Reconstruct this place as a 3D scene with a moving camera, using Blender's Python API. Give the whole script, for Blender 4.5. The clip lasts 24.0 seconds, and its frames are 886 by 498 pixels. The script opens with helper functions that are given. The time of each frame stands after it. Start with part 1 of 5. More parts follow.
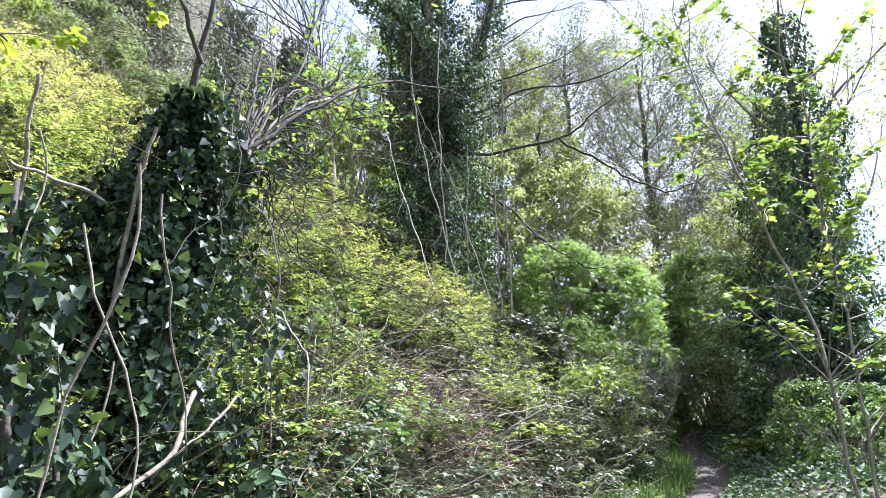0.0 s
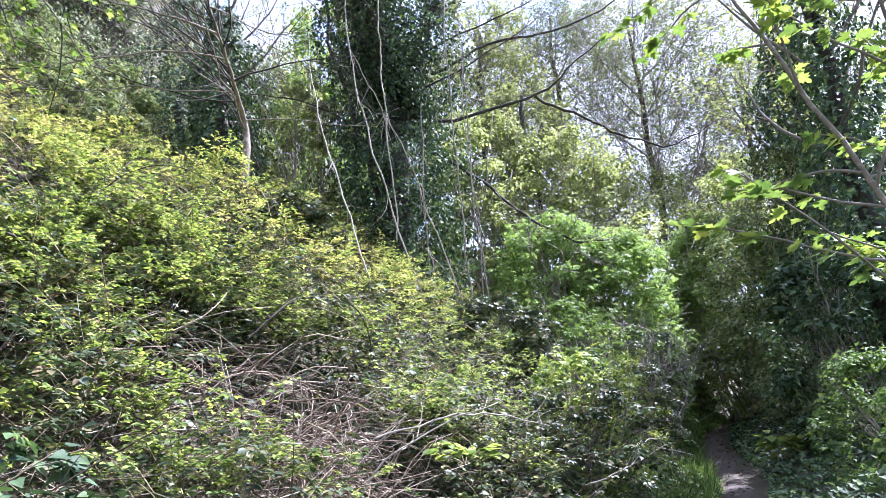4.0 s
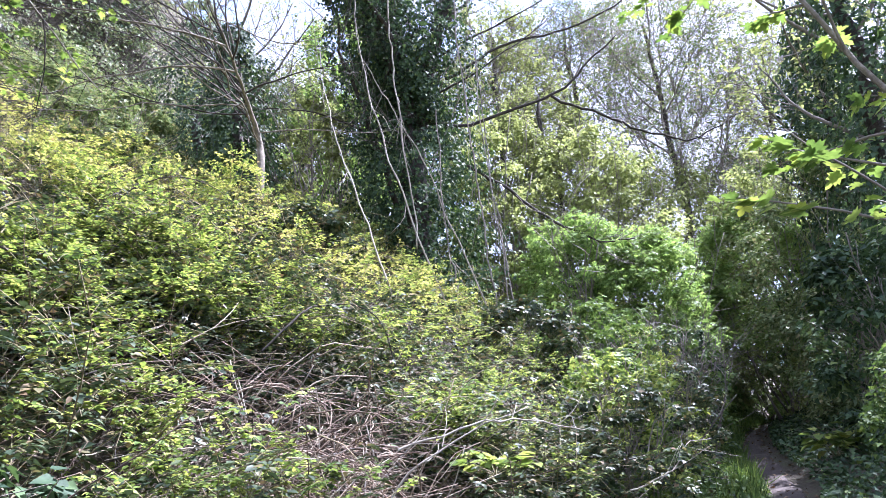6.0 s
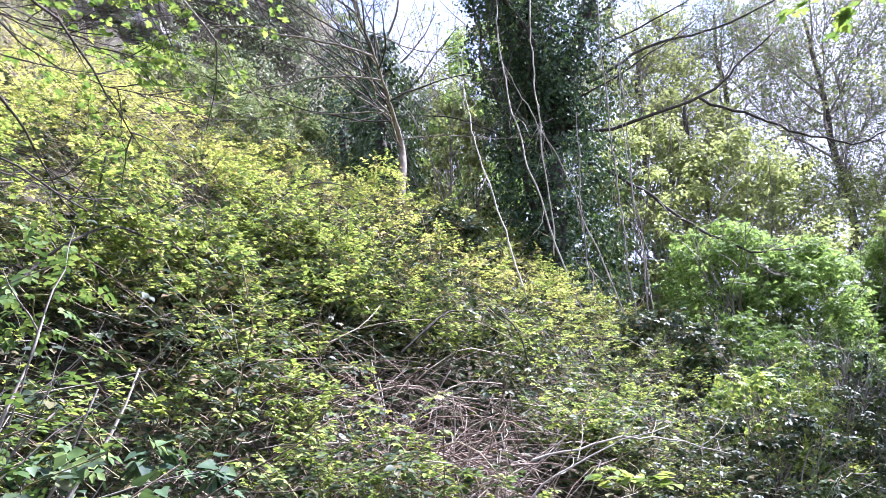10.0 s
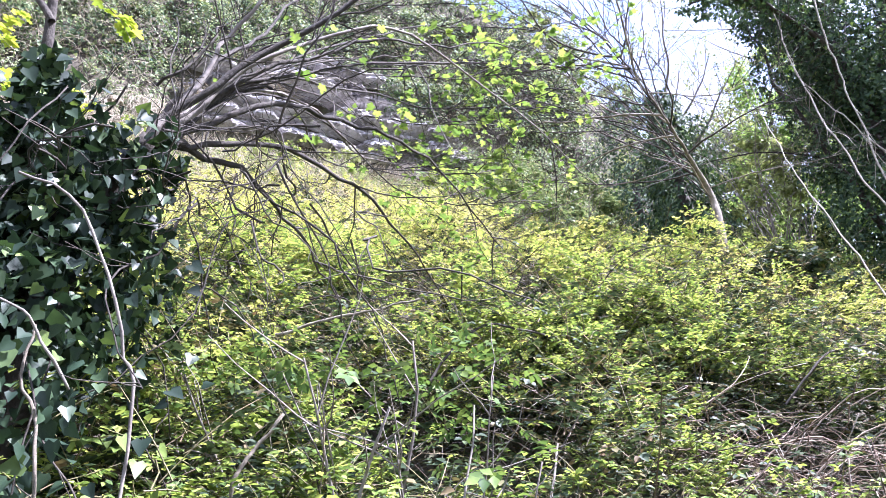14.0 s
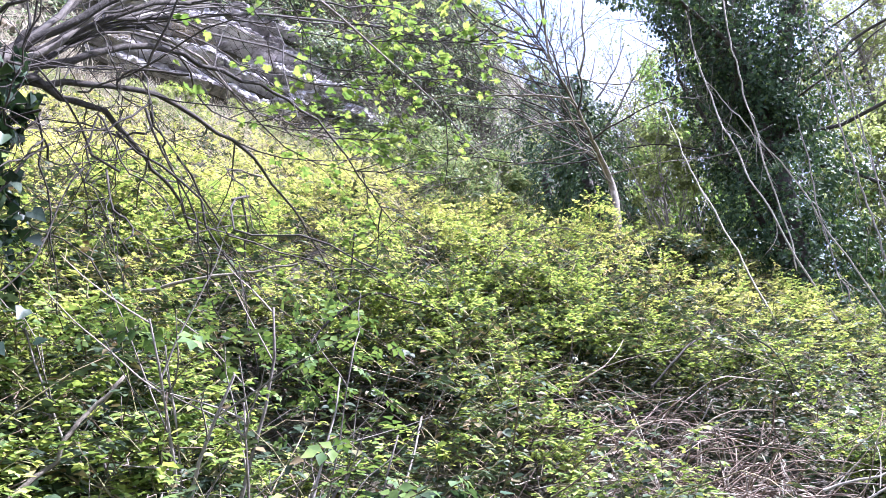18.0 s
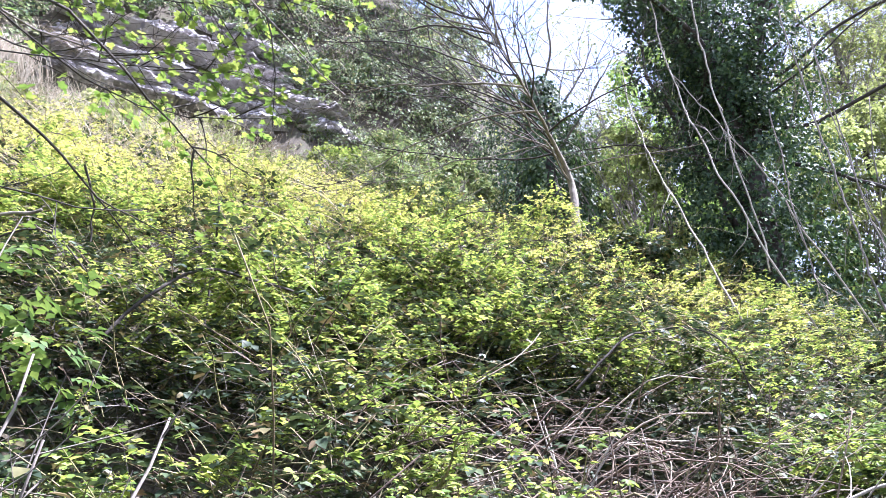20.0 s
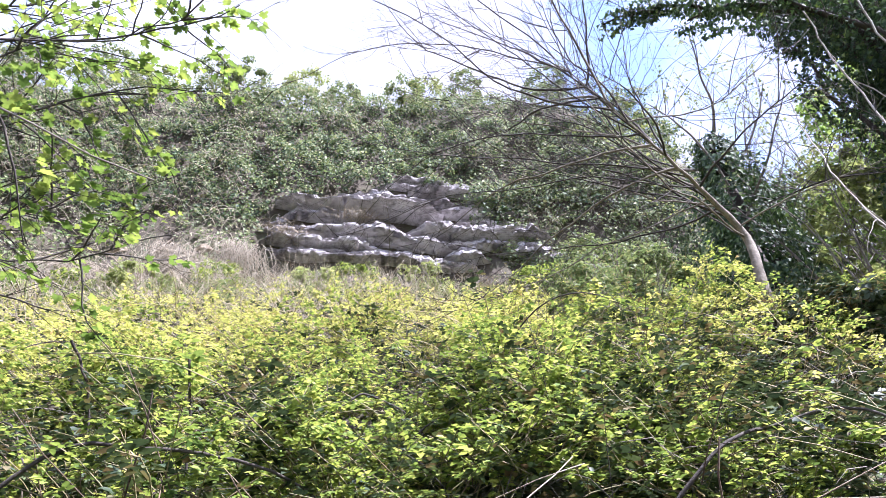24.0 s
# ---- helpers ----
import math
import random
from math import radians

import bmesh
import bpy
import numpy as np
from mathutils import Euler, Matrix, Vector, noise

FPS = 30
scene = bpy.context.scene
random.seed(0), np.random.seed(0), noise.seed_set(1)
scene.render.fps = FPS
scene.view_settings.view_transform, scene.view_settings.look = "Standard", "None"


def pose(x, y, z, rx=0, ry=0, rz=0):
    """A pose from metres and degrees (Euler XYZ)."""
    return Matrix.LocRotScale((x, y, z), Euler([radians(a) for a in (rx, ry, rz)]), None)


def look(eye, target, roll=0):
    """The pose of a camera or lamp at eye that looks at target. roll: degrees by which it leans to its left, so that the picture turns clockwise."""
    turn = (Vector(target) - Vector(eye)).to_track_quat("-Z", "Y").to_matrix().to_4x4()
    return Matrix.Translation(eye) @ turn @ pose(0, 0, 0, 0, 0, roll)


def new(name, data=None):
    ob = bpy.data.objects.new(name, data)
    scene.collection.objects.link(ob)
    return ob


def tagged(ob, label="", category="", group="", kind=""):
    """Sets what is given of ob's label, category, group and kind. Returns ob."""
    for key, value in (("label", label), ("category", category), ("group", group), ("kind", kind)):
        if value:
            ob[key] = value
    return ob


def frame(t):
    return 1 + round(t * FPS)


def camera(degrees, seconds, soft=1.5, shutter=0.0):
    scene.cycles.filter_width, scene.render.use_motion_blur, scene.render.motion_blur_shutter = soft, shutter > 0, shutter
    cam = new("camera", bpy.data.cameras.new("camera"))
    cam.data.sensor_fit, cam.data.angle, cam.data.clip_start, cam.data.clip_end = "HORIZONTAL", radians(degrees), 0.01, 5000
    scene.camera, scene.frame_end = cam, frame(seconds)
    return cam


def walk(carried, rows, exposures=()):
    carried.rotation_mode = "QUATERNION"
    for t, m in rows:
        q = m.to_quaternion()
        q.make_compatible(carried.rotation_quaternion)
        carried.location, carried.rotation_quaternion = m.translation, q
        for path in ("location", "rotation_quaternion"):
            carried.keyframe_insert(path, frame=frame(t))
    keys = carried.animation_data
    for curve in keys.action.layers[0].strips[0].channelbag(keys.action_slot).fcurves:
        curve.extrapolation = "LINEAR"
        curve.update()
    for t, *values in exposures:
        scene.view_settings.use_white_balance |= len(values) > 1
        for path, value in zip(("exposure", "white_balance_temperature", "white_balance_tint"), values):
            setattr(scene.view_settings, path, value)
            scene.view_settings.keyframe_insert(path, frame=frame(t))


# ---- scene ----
# seconds, stops, kelvin, tint: the film's camera opens up while it faces the stump
EXPOSURES = (
    (0.0, 2.20, 5700.0, 15.0), (2.0, 2.14, 5650.0, 18.0), (5.0, 2.36, 5450.0, 25.0), (8.0, 2.38, 5450.0, 27.0), (11.0, 2.40, 5450.0, 29.0),
    (14.0, 2.52, 5500.0, 27.0), (16.0, 2.66, 5450.0, 28.0), (18.0, 2.48, 5400.0, 27.0), (21.0, 2.48, 5550.0, 26.0), (24.0, 2.10, 5650.0, 27.0))
cam = camera(63.9, 24.0, soft=0.5)
# seconds, eye x y z, then yaw to the left, pitch up and roll in degrees
ROWS = [
    (0.0, 0.629, 0.588, 1.598, 3.43, 18.33, 0.52),
    (0.5, 0.829, 0.994, 1.648, 2.26, 19.09, -0.18),
    (1.0, 0.956, 1.365, 1.693, 1.86, 19.62, -1.03),
    (1.5, 1.030, 1.723, 1.731, 1.28, 20.09, -1.63),
    (2.0, 1.130, 2.069, 1.757, 0.97, 20.08, -2.25),
    (2.5, 1.290, 2.415, 1.781, 2.09, 19.26, -2.43),
    (4.5, 1.549, 3.434, 1.893, 5.37, 19.08, -3.82),
    (5.0, 1.537, 3.512, 1.894, 5.92, 19.51, -4.38),
    (5.5, 1.533, 3.548, 1.890, 6.48, 19.89, -5.06),
    (6.0, 1.532, 3.554, 1.887, 6.71, 20.07, -5.27),
    (6.5, 1.528, 3.552, 1.889, 6.99, 19.81, -4.71),
    (7.0, 1.524, 3.553, 1.891, 7.59, 19.49, -3.83),
    (7.5, 1.522, 3.552, 1.896, 8.52, 19.37, -2.81),
    (8.0, 1.524, 3.545, 1.897, 9.66, 19.38, -1.82),
    (8.5, 1.522, 3.542, 1.897, 11.35, 19.33, -0.99),
    (9.0, 1.516, 3.540, 1.901, 13.96, 19.44, -0.21),
    (9.5, 1.516, 3.535, 1.905, 16.26, 19.96, 0.12),
    (10.0, 1.519, 3.528, 1.909, 18.30, 20.84, 0.15),
    (10.5, 1.505, 3.508, 1.917, 21.85, 22.20, -0.26),
    (11.0, 1.459, 3.500, 1.918, 28.06, 23.91, -0.62),
    (11.5, 1.386, 3.540, 1.906, 35.01, 25.92, -0.81),
    (13.5, 1.353, 3.300, 1.809, 42.58, 27.62, -0.36),
    (14.0, 1.347, 3.283, 1.822, 44.52, 27.34, -1.29),
    (14.5, 1.335, 3.242, 1.845, 49.75, 26.69, -1.52),
    (15.0, 1.326, 3.196, 1.855, 57.55, 26.91, -1.42),
    (15.5, 1.325, 3.176, 1.850, 63.29, 27.13, -0.54),
    (16.0, 1.326, 3.187, 1.843, 63.49, 27.31, 0.06),
    (16.5, 1.338, 3.219, 1.841, 55.94, 27.07, -0.49),
    (17.0, 1.369, 3.255, 1.850, 47.33, 26.18, -0.56),
    (17.5, 1.408, 3.287, 1.853, 40.67, 25.24, -0.49),
    (18.0, 1.430, 3.390, 1.848, 36.58, 24.61, -0.46),
    (18.5, 1.411, 3.614, 1.857, 34.28, 24.66, -0.66),
    (20.5, 1.366, 4.822, 2.017, 36.61, 27.44, -1.79),
    (21.0, 1.397, 5.074, 2.077, 37.96, 28.53, -2.45),
    (21.5, 1.461, 5.319, 2.144, 39.66, 29.98, -3.11),
    (22.0, 1.507, 5.551, 2.217, 42.68, 31.48, -3.05),
    (22.5, 1.510, 5.770, 2.273, 46.60, 33.26, -2.35),
    (23.0, 1.513, 5.959, 2.311, 50.19, 34.96, -2.21),
    (23.5, 1.522, 6.092, 2.340, 53.87, 36.21, -2.17),
    (24.0, 1.504, 6.169, 2.369, 57.59, 36.91, -2.20),
]


def aimed(x, y, z, yaw, pitch, roll):
    return pose(x, y, z) @ pose(0, 0, 0, 0, 0, yaw) @ pose(0, 0, 0, 90 + pitch) @ pose(0, 0, 0, 0, 0, roll)


walk(cam, [(t, aimed(*r)) for t, *r in ROWS], EXPOSURES)

# ---------------------------------------------------------------- world and sun
SUN_AZ, SUN_EL = 55.0, 58.0       # degrees: clockwise from +y, and above the horizon
CLOUD_TURN = 27.0                 # degrees by which the cloud field is turned
world = bpy.data.worlds.new("sky")
scene.world = world
world.use_nodes = True
wn, wl = world.node_tree.nodes, world.node_tree.links
wn.clear()
sky = wn.new("ShaderNodeTexSky")
sky.sky_type, sky.sun_disc = "NISHITA", False
sky.sun_elevation, sky.sun_rotation = radians(SUN_EL), radians(SUN_AZ)
coord = wn.new("ShaderNodeTexCoord")
cloud = wn.new("ShaderNodeTexNoise")
cloud.inputs["Scale"].default_value, cloud.inputs["Detail"].default_value = 2.6, 7
ramp = wn.new("ShaderNodeValToRGB")
ramp.color_ramp.elements[0].position, ramp.color_ramp.elements[1].position = 0.34, 0.50
mixed = wn.new("ShaderNodeMix")
mixed.data_type = "RGBA"
mixed.inputs["B"].default_value = (2.55, 2.7, 3.05, 1)
back = wn.new("ShaderNodeBackground")
back.inputs["Strength"].default_value = 0.13
wout = wn.new("ShaderNodeOutputWorld")
turn = wn.new("ShaderNodeMapping")
turn.inputs["Rotation"].default_value = (0, 0, radians(CLOUD_TURN))
wl.new(coord.outputs["Generated"], turn.inputs["Vector"])
wl.new(turn.outputs["Vector"], cloud.inputs["Vector"])
wl.new(cloud.outputs["Fac"], ramp.inputs["Fac"])
wl.new(ramp.outputs["Color"], mixed.inputs["Factor"])
wl.new(sky.outputs["Color"], mixed.inputs["A"])
wl.new(mixed.outputs["Result"], back.inputs["Color"])
wl.new(back.outputs["Background"], wout.inputs["Surface"])
sun = new("sun", bpy.data.lights.new("sun", "SUN"))
sun.data.energy, sun.data.angle, sun.data.color = 5.0, radians(1.5), (1.0, 0.97, 0.92)
_a, _e = radians(SUN_AZ), radians(SUN_EL)
sun.matrix_world = look((0, 0, 40), (-math.sin(_a) * math.cos(_e), -math.cos(_a) * math.cos(_e), 40 - math.sin(_e)))

# ---------------------------------------------------------------- materials


def material(name):
    m = bpy.data.materials.new(name)
    m.use_nodes = True
    t = m.node_tree
    return m, t.nodes, t.links, t.nodes["Principled BSDF"]


def ramp_node(n, stops):
    r = n.new("ShaderNodeValToRGB")
    e = r.color_ramp.elements
    while len(e) < len(stops):
        e.new(0.5)
    for el, (p, c) in zip(e, stops):
        el.position, el.color = p, (*c, 1)
    return r


def leaf_material(name, stops, rough=0.45, through_light=0.4, glow=(1.25, 1.2, 0.5), single=False, gloss=0.5):
    """Leaves: a colour of its own for each leaf, mottled, part of the light passing through."""
    m, n, l, b = material(name)
    geo = n.new("ShaderNodeObjectInfo" if single else "ShaderNodeNewGeometry")
    ramp = ramp_node(n, stops)
    l.new(geo.outputs["Random" if single else "Random Per Island"], ramp.inputs["Fac"])
    co = n.new("ShaderNodeTexCoord")
    no = n.new("ShaderNodeTexNoise")
    no.inputs["Scale"].default_value, no.inputs["Detail"].default_value = 38, 3
    l.new(co.outputs["Object"], no.inputs["Vector"])
    mot = n.new("ShaderNodeMix")
    mot.data_type, mot.blend_type = "RGBA", "MULTIPLY"
    mot.inputs["Factor"].default_value = 0.75
    shade = ramp_node(n, [(0.3, (0.6, 0.62, 0.6)), (0.7, (1.25, 1.2, 1.1))])
    l.new(no.outputs["Fac"], shade.inputs["Fac"])
    l.new(ramp.outputs["Color"], mot.inputs["A"])
    l.new(shade.outputs["Color"], mot.inputs["B"])
    l.new(mot.outputs["Result"], b.inputs["Base Color"])
    b.inputs["Roughness"].default_value = rough
    b.inputs["Specular IOR Level"].default_value = gloss
    tr = n.new("ShaderNodeBsdfTranslucent")
    tint = n.new("ShaderNodeMix")
    tint.data_type, tint.blend_type = "RGBA", "MULTIPLY"
    tint.inputs["Factor"].default_value = 1.0
    tint.inputs["B"].default_value = (*glow, 1)
    l.new(mot.outputs["Result"], tint.inputs["A"])
    l.new(tint.outputs["Result"], tr.inputs["Color"])
    mix = n.new("ShaderNodeMixShader")
    mix.inputs["Fac"].default_value = through_light
    l.new(b.outputs["BSDF"], mix.inputs[1])
    l.new(tr.outputs["BSDF"], mix.inputs[2])
    l.new(mix.outputs["Shader"], n["Material Output"].inputs["Surface"])
    return m


def rough_material(name, stops, scale, rough=0.9, bump=0.4, detail=8, island=0.0, second=0.0, dist=0.02):
    """Bark, soil, stone: noise at two scales through a ramp, with relief."""
    m, n, l, b = material(name)
    co = n.new("ShaderNodeTexCoord")
    a = n.new("ShaderNodeTexNoise")
    a.inputs["Scale"].default_value, a.inputs["Detail"].default_value, a.inputs["Roughness"].default_value = scale, detail, 0.65
    l.new(co.outputs["Object"], a.inputs["Vector"])
    big = n.new("ShaderNodeTexNoise")
    big.inputs["Scale"].default_value, big.inputs["Detail"].default_value = (second or scale * 0.17), 3
    l.new(co.outputs["Object"], big.inputs["Vector"])
    add = n.new("ShaderNodeMath")
    add.operation = "MULTIPLY_ADD"
    add.inputs[1].default_value = 0.6
    l.new(big.outputs["Fac"], add.inputs[0])
    sub = n.new("ShaderNodeMath")
    sub.operation = "MULTIPLY_ADD"
    sub.inputs[1].default_value, sub.inputs[2].default_value = 0.75, -0.18
    l.new(a.outputs["Fac"], sub.inputs[0])
    l.new(sub.outputs["Value"], add.inputs[2])
    value = add.outputs["Value"]
    if island:
        geo = n.new("ShaderNodeNewGeometry")
        more = n.new("ShaderNodeMath")
        more.operation = "MULTIPLY_ADD"
        more.inputs[1].default_value = island
        l.new(geo.outputs["Random Per Island"], more.inputs[0])
        l.new(value, more.inputs[2])
        value = more.outputs["Value"]
    ramp = ramp_node(n, stops)
    l.new(value, ramp.inputs["Fac"])
    l.new(ramp.outputs["Color"], b.inputs["Base Color"])
    b.inputs["Roughness"].default_value = rough
    bp = n.new("ShaderNodeBump")
    bp.inputs["Strength"].default_value, bp.inputs["Distance"].default_value = bump, dist
    l.new(a.outputs["Fac"], bp.inputs["Height"])
    l.new(bp.outputs["Normal"], b.inputs["Normal"])
    return m


M_FRESH = leaf_material("bramble_fresh", [(0.0, (0.078, 0.132, 0.038)), (0.4, (0.188, 0.268, 0.066)), (0.75, (0.33, 0.405, 0.10)), (1.0, (0.465, 0.50, 0.16))], 0.5, 0.42, (1.08, 1.05, 0.8), gloss=0.2)
M_YELLOW = leaf_material("bramble_yellow", [(0.0, (0.18, 0.20, 0.070)), (0.4, (0.36, 0.40, 0.115)), (0.75, (0.515, 0.54, 0.165)), (0.93, (0.61, 0.57, 0.26)), (1.0, (0.50, 0.36, 0.22))], 0.55, 0.42, (1.08, 1.04, 0.82), gloss=0.2)
M_OLD = leaf_material("bramble_old", [(0.0, (0.023, 0.039, 0.024)), (0.5, (0.047, 0.072, 0.036)), (0.82, (0.092, 0.124, 0.053)), (0.92, (0.15, 0.104, 0.062)), (1.0, (0.22, 0.195, 0.095))], 0.48, 0.2, (1.1, 1.1, 0.85), gloss=0.24)
M_IVY = leaf_material("ivy_leaf", [(0.0, (0.032, 0.058, 0.038)), (0.6, (0.064, 0.108, 0.058)), (0.93, (0.105, 0.16, 0.074)), (1.0, (0.22, 0.29, 0.09))], 0.55, 0.2, (1.1, 1.2, 0.7), gloss=0.16)
# Darker copies of M_IVY: shade on stump and hedge is put into the colour
M_IVY1 = leaf_material("ivy_leaf_single_painted_shade", [(0.0, (0.011, 0.022, 0.015)), (0.6, (0.023, 0.042, 0.025)), (0.92, (0.046, 0.078, 0.036)), (1.0, (0.20, 0.27, 0.07))], 0.46, 0.14, (1.1, 1.2, 0.7), True, 0.25)
M_IVYN = leaf_material("ivy_leaf_painted_shade", [(0.0, (0.012, 0.025, 0.017)), (0.5, (0.026, 0.048, 0.029)), (0.88, (0.055, 0.092, 0.042)), (1.0, (0.18, 0.25, 0.07))], 0.46, 0.16, (1.1, 1.2, 0.7), gloss=0.24)
M_BUSH = leaf_material("elder_leaf", [(0.0, (0.115, 0.195, 0.065)), (0.5, (0.205, 0.31, 0.105)), (1.0, (0.34, 0.455, 0.165))], 0.55, 0.5, (1.15, 1.15, 0.8), gloss=0.2)
M_BUD = leaf_material("spring_leaf", [(0.0, (0.165, 0.205, 0.085)), (0.5, (0.26, 0.31, 0.13)), (1.0, (0.38, 0.425, 0.195))], 0.55, 0.45, (1.15, 1.12, 0.85), gloss=0.2)
M_OLIVE = leaf_material("olive_scrub_leaf", [(0.0, (0.095, 0.14, 0.065)), (0.5, (0.18, 0.24, 0.11)), (0.85, (0.27, 0.32, 0.16)), (1.0, (0.36, 0.32, 0.20))], 0.55, 0.35, (1.1, 1.1, 0.8), gloss=0.25)
M_MAPLE = leaf_material("maple_leaf", [(0.0, (0.18, 0.27, 0.05)), (0.5, (0.32, 0.41, 0.075)), (1.0, (0.50, 0.54, 0.11))], 0.5, 0.5, (1.12, 1.08, 0.6), gloss=0.2)
M_MAPLE1 = leaf_material("maple_leaf_single", [(0.0, (0.115, 0.185, 0.043)), (0.5, (0.20, 0.285, 0.063)), (1.0, (0.34, 0.39, 0.095))], 0.5, 0.48, (1.12, 1.08, 0.65), True, 0.2)
M_MAPLE2 = leaf_material("maple_leaf_green", [(0.0, (0.10, 0.175, 0.05)), (0.5, (0.185, 0.28, 0.078)), (1.0, (0.33, 0.41, 0.12))], 0.5, 0.45, (1.1, 1.08, 0.7), gloss=0.2)
M_GRASS = leaf_material("verge_leaf", [(0.0, (0.050, 0.095, 0.032)), (0.5, (0.102, 0.166, 0.049)), (1.0, (0.185, 0.255, 0.075))], 0.55, 0.36, (1.1, 1.1, 0.75), gloss=0.15)
M_STRAW = leaf_material("dry_grass", [(0.0, (0.30, 0.24, 0.13)), (0.5, (0.44, 0.37, 0.22)), (1.0, (0.58, 0.52, 0.36))], 0.8, 0.2, (1, 0.95, 0.8))
M_BLEACH = leaf_material("bleached_stem", [(0.0, (0.22, 0.18, 0.125)), (0.5, (0.34, 0.295, 0.22)), (1.0, (0.48, 0.44, 0.35))], 0.8, 0.2, (1, 0.97, 0.9))
M_LITTER = leaf_material("leaf_litter", [(0.0, (0.06, 0.04, 0.022)), (0.5, (0.14, 0.09, 0.05)), (1.0, (0.26, 0.19, 0.11))], 0.8, 0.1, (1, 0.9, 0.7))
M_SOIL = rough_material("soil", [(0.2, (0.022, 0.018, 0.012)), (0.5, (0.06, 0.048, 0.03)), (0.62, (0.06, 0.07, 0.03)), (0.8, (0.11, 0.095, 0.055))], 9, 0.95, 0.8, dist=0.05, second=0.8)
M_PATH = rough_material("trodden_earth", [(0.2, (0.032, 0.024, 0.021)), (0.5, (0.065, 0.05, 0.043)), (0.8, (0.12, 0.097, 0.086))], 14, 0.95, 0.7, dist=0.02, second=1.6)
M_BARK = rough_material("grey_bark", [(0.2, (0.06, 0.05, 0.038)), (0.5, (0.16, 0.135, 0.10)), (0.75, (0.33, 0.29, 0.23)), (0.9, (0.45, 0.43, 0.36))], 26, 0.85, 0.6, second=5)
M_DARK = rough_material("dark_bark", [(0.2, (0.016, 0.013, 0.011)), (0.5, (0.042, 0.034, 0.027)), (0.8, (0.10, 0.085, 0.068))], 22, 0.9, 0.7, second=4)
M_PALE = rough_material("pale_vine", [(0.2, (0.12, 0.10, 0.075)), (0.5, (0.27, 0.24, 0.195)), (0.8, (0.46, 0.43, 0.37))], 30, 0.8, 0.5, second=5)
M_CANE = rough_material("bramble_cane", [(0.2, (0.05, 0.035, 0.02)), (0.45, (0.13, 0.085, 0.05)), (0.7, (0.12, 0.12, 0.04)), (0.95, (0.30, 0.22, 0.14))], 40, 0.7, 0.3, island=0.35)
M_DEAD = rough_material("dead_cane", [(0.35, (0.028, 0.017, 0.012)), (0.6, (0.10, 0.066, 0.046)), (0.85, (0.24, 0.18, 0.13)), (1.0, (0.52, 0.45, 0.36))], 40, 0.8, 0.3, island=0.45)
M_TWIG = rough_material("twig_bark", [(0.2, (0.05, 0.04, 0.034)), (0.5, (0.125, 0.105, 0.09)), (0.9, (0.26, 0.23, 0.20))], 30, 0.85, 0.3, island=0.3)
M_ROCK = rough_material("bedded_limestone", [(0.24, (0.05, 0.043, 0.042)), (0.42, (0.28, 0.26, 0.26)), (0.56, (0.50, 0.475, 0.48)), (0.85, (0.66, 0.63, 0.64))], 3.0, 0.9, 1.0, detail=12, second=0.35, dist=0.15)
M_SAND = rough_material("bare_sandy_rock", [(0.2, (0.26, 0.21, 0.15)), (0.5, (0.42, 0.35, 0.26)), (0.85, (0.56, 0.49, 0.38))], 1.6, 0.95, 0.8, second=0.3, dist=0.1)

# ---------------------------------------------------------------- mesh tools
RNG = np.random.default_rng(7)


def unit(v):
    return v / np.maximum(np.linalg.norm(v, axis=-1, keepdims=True), 1e-9)


def raw_mesh(name, verts, loops, sizes, mat, smooth=False):
    me = bpy.data.meshes.new(name)
    me.vertices.add(len(verts))
    me.vertices.foreach_set("co", np.asarray(verts, np.float32).ravel())
    me.loops.add(len(loops))
    me.loops.foreach_set("vertex_index", np.asarray(loops, np.int32))
    me.polygons.add(len(sizes))
    sizes = np.asarray(sizes, np.int32)
    me.polygons.foreach_set("loop_start", np.concatenate([[0], np.cumsum(sizes)[:-1]]).astype(np.int32))
    if smooth:
        me.polygons.foreach_set("use_smooth", np.ones(len(sizes), bool))
    me.materials.append(mat)
    me.update(calc_edges=True)
    return me


def child(name, me, parent=None, label="", kind=""):
    ob = new(name, me)
    ob.parent = parent
    return tagged(ob, label=label, kind=kind)


def thing(name, label, category, at=(0, 0, 0), group="", kind=""):
    ob = new(name)
    ob.empty_display_size = 0.1
    ob.location = at
    bpy.context.view_layer.update()
    return tagged(ob, label, category, group, kind)


def under(ob, parent):
    """Keep a part, made in world coordinates, where it is under a thing that stands off the origin."""
    ob.parent = parent
    ob.matrix_parent_inverse = Matrix.Translation(parent.location).inverted()
    return ob


def part(name, me, parent, label="", kind=""):
    return under(tagged(new(name, me), label=label, kind=kind), parent)


def mirrored(half, fold=0.12):
    """A leaf from the outline of its left half (base first, tip last), folded along the rib."""
    left = [(x, y, abs(x) * fold - 0.12 * y * y) for x, y in half]
    right = [(-x, y, z) for x, y, z in left[1:-1]]
    n = len(half)
    verts = np.array(left + right)
    f1 = list(range(n))[::-1]
    f2 = [0] + list(range(n, n + len(right))) + [n - 1]
    return verts, [f1, f2]


def several(leaf, poses):
    """One compound leaf out of leaflets: (x, y, turn, size) for each."""
    v, f = leaf
    vs, fs, base = [], [], 0
    for x, y, turn, s in poses:
        c, k = math.cos(turn), math.sin(turn)
        w = v.copy() * s
        w = np.stack([c * w[:, 0] - k * w[:, 1] + x, k * w[:, 0] + c * w[:, 1] + y, w[:, 2] - 0.15 * abs(turn) * s], 1)
        vs.append(w)
        fs += [[i + base for i in g] for g in f]
        base += len(v)
    return np.concatenate(vs), fs


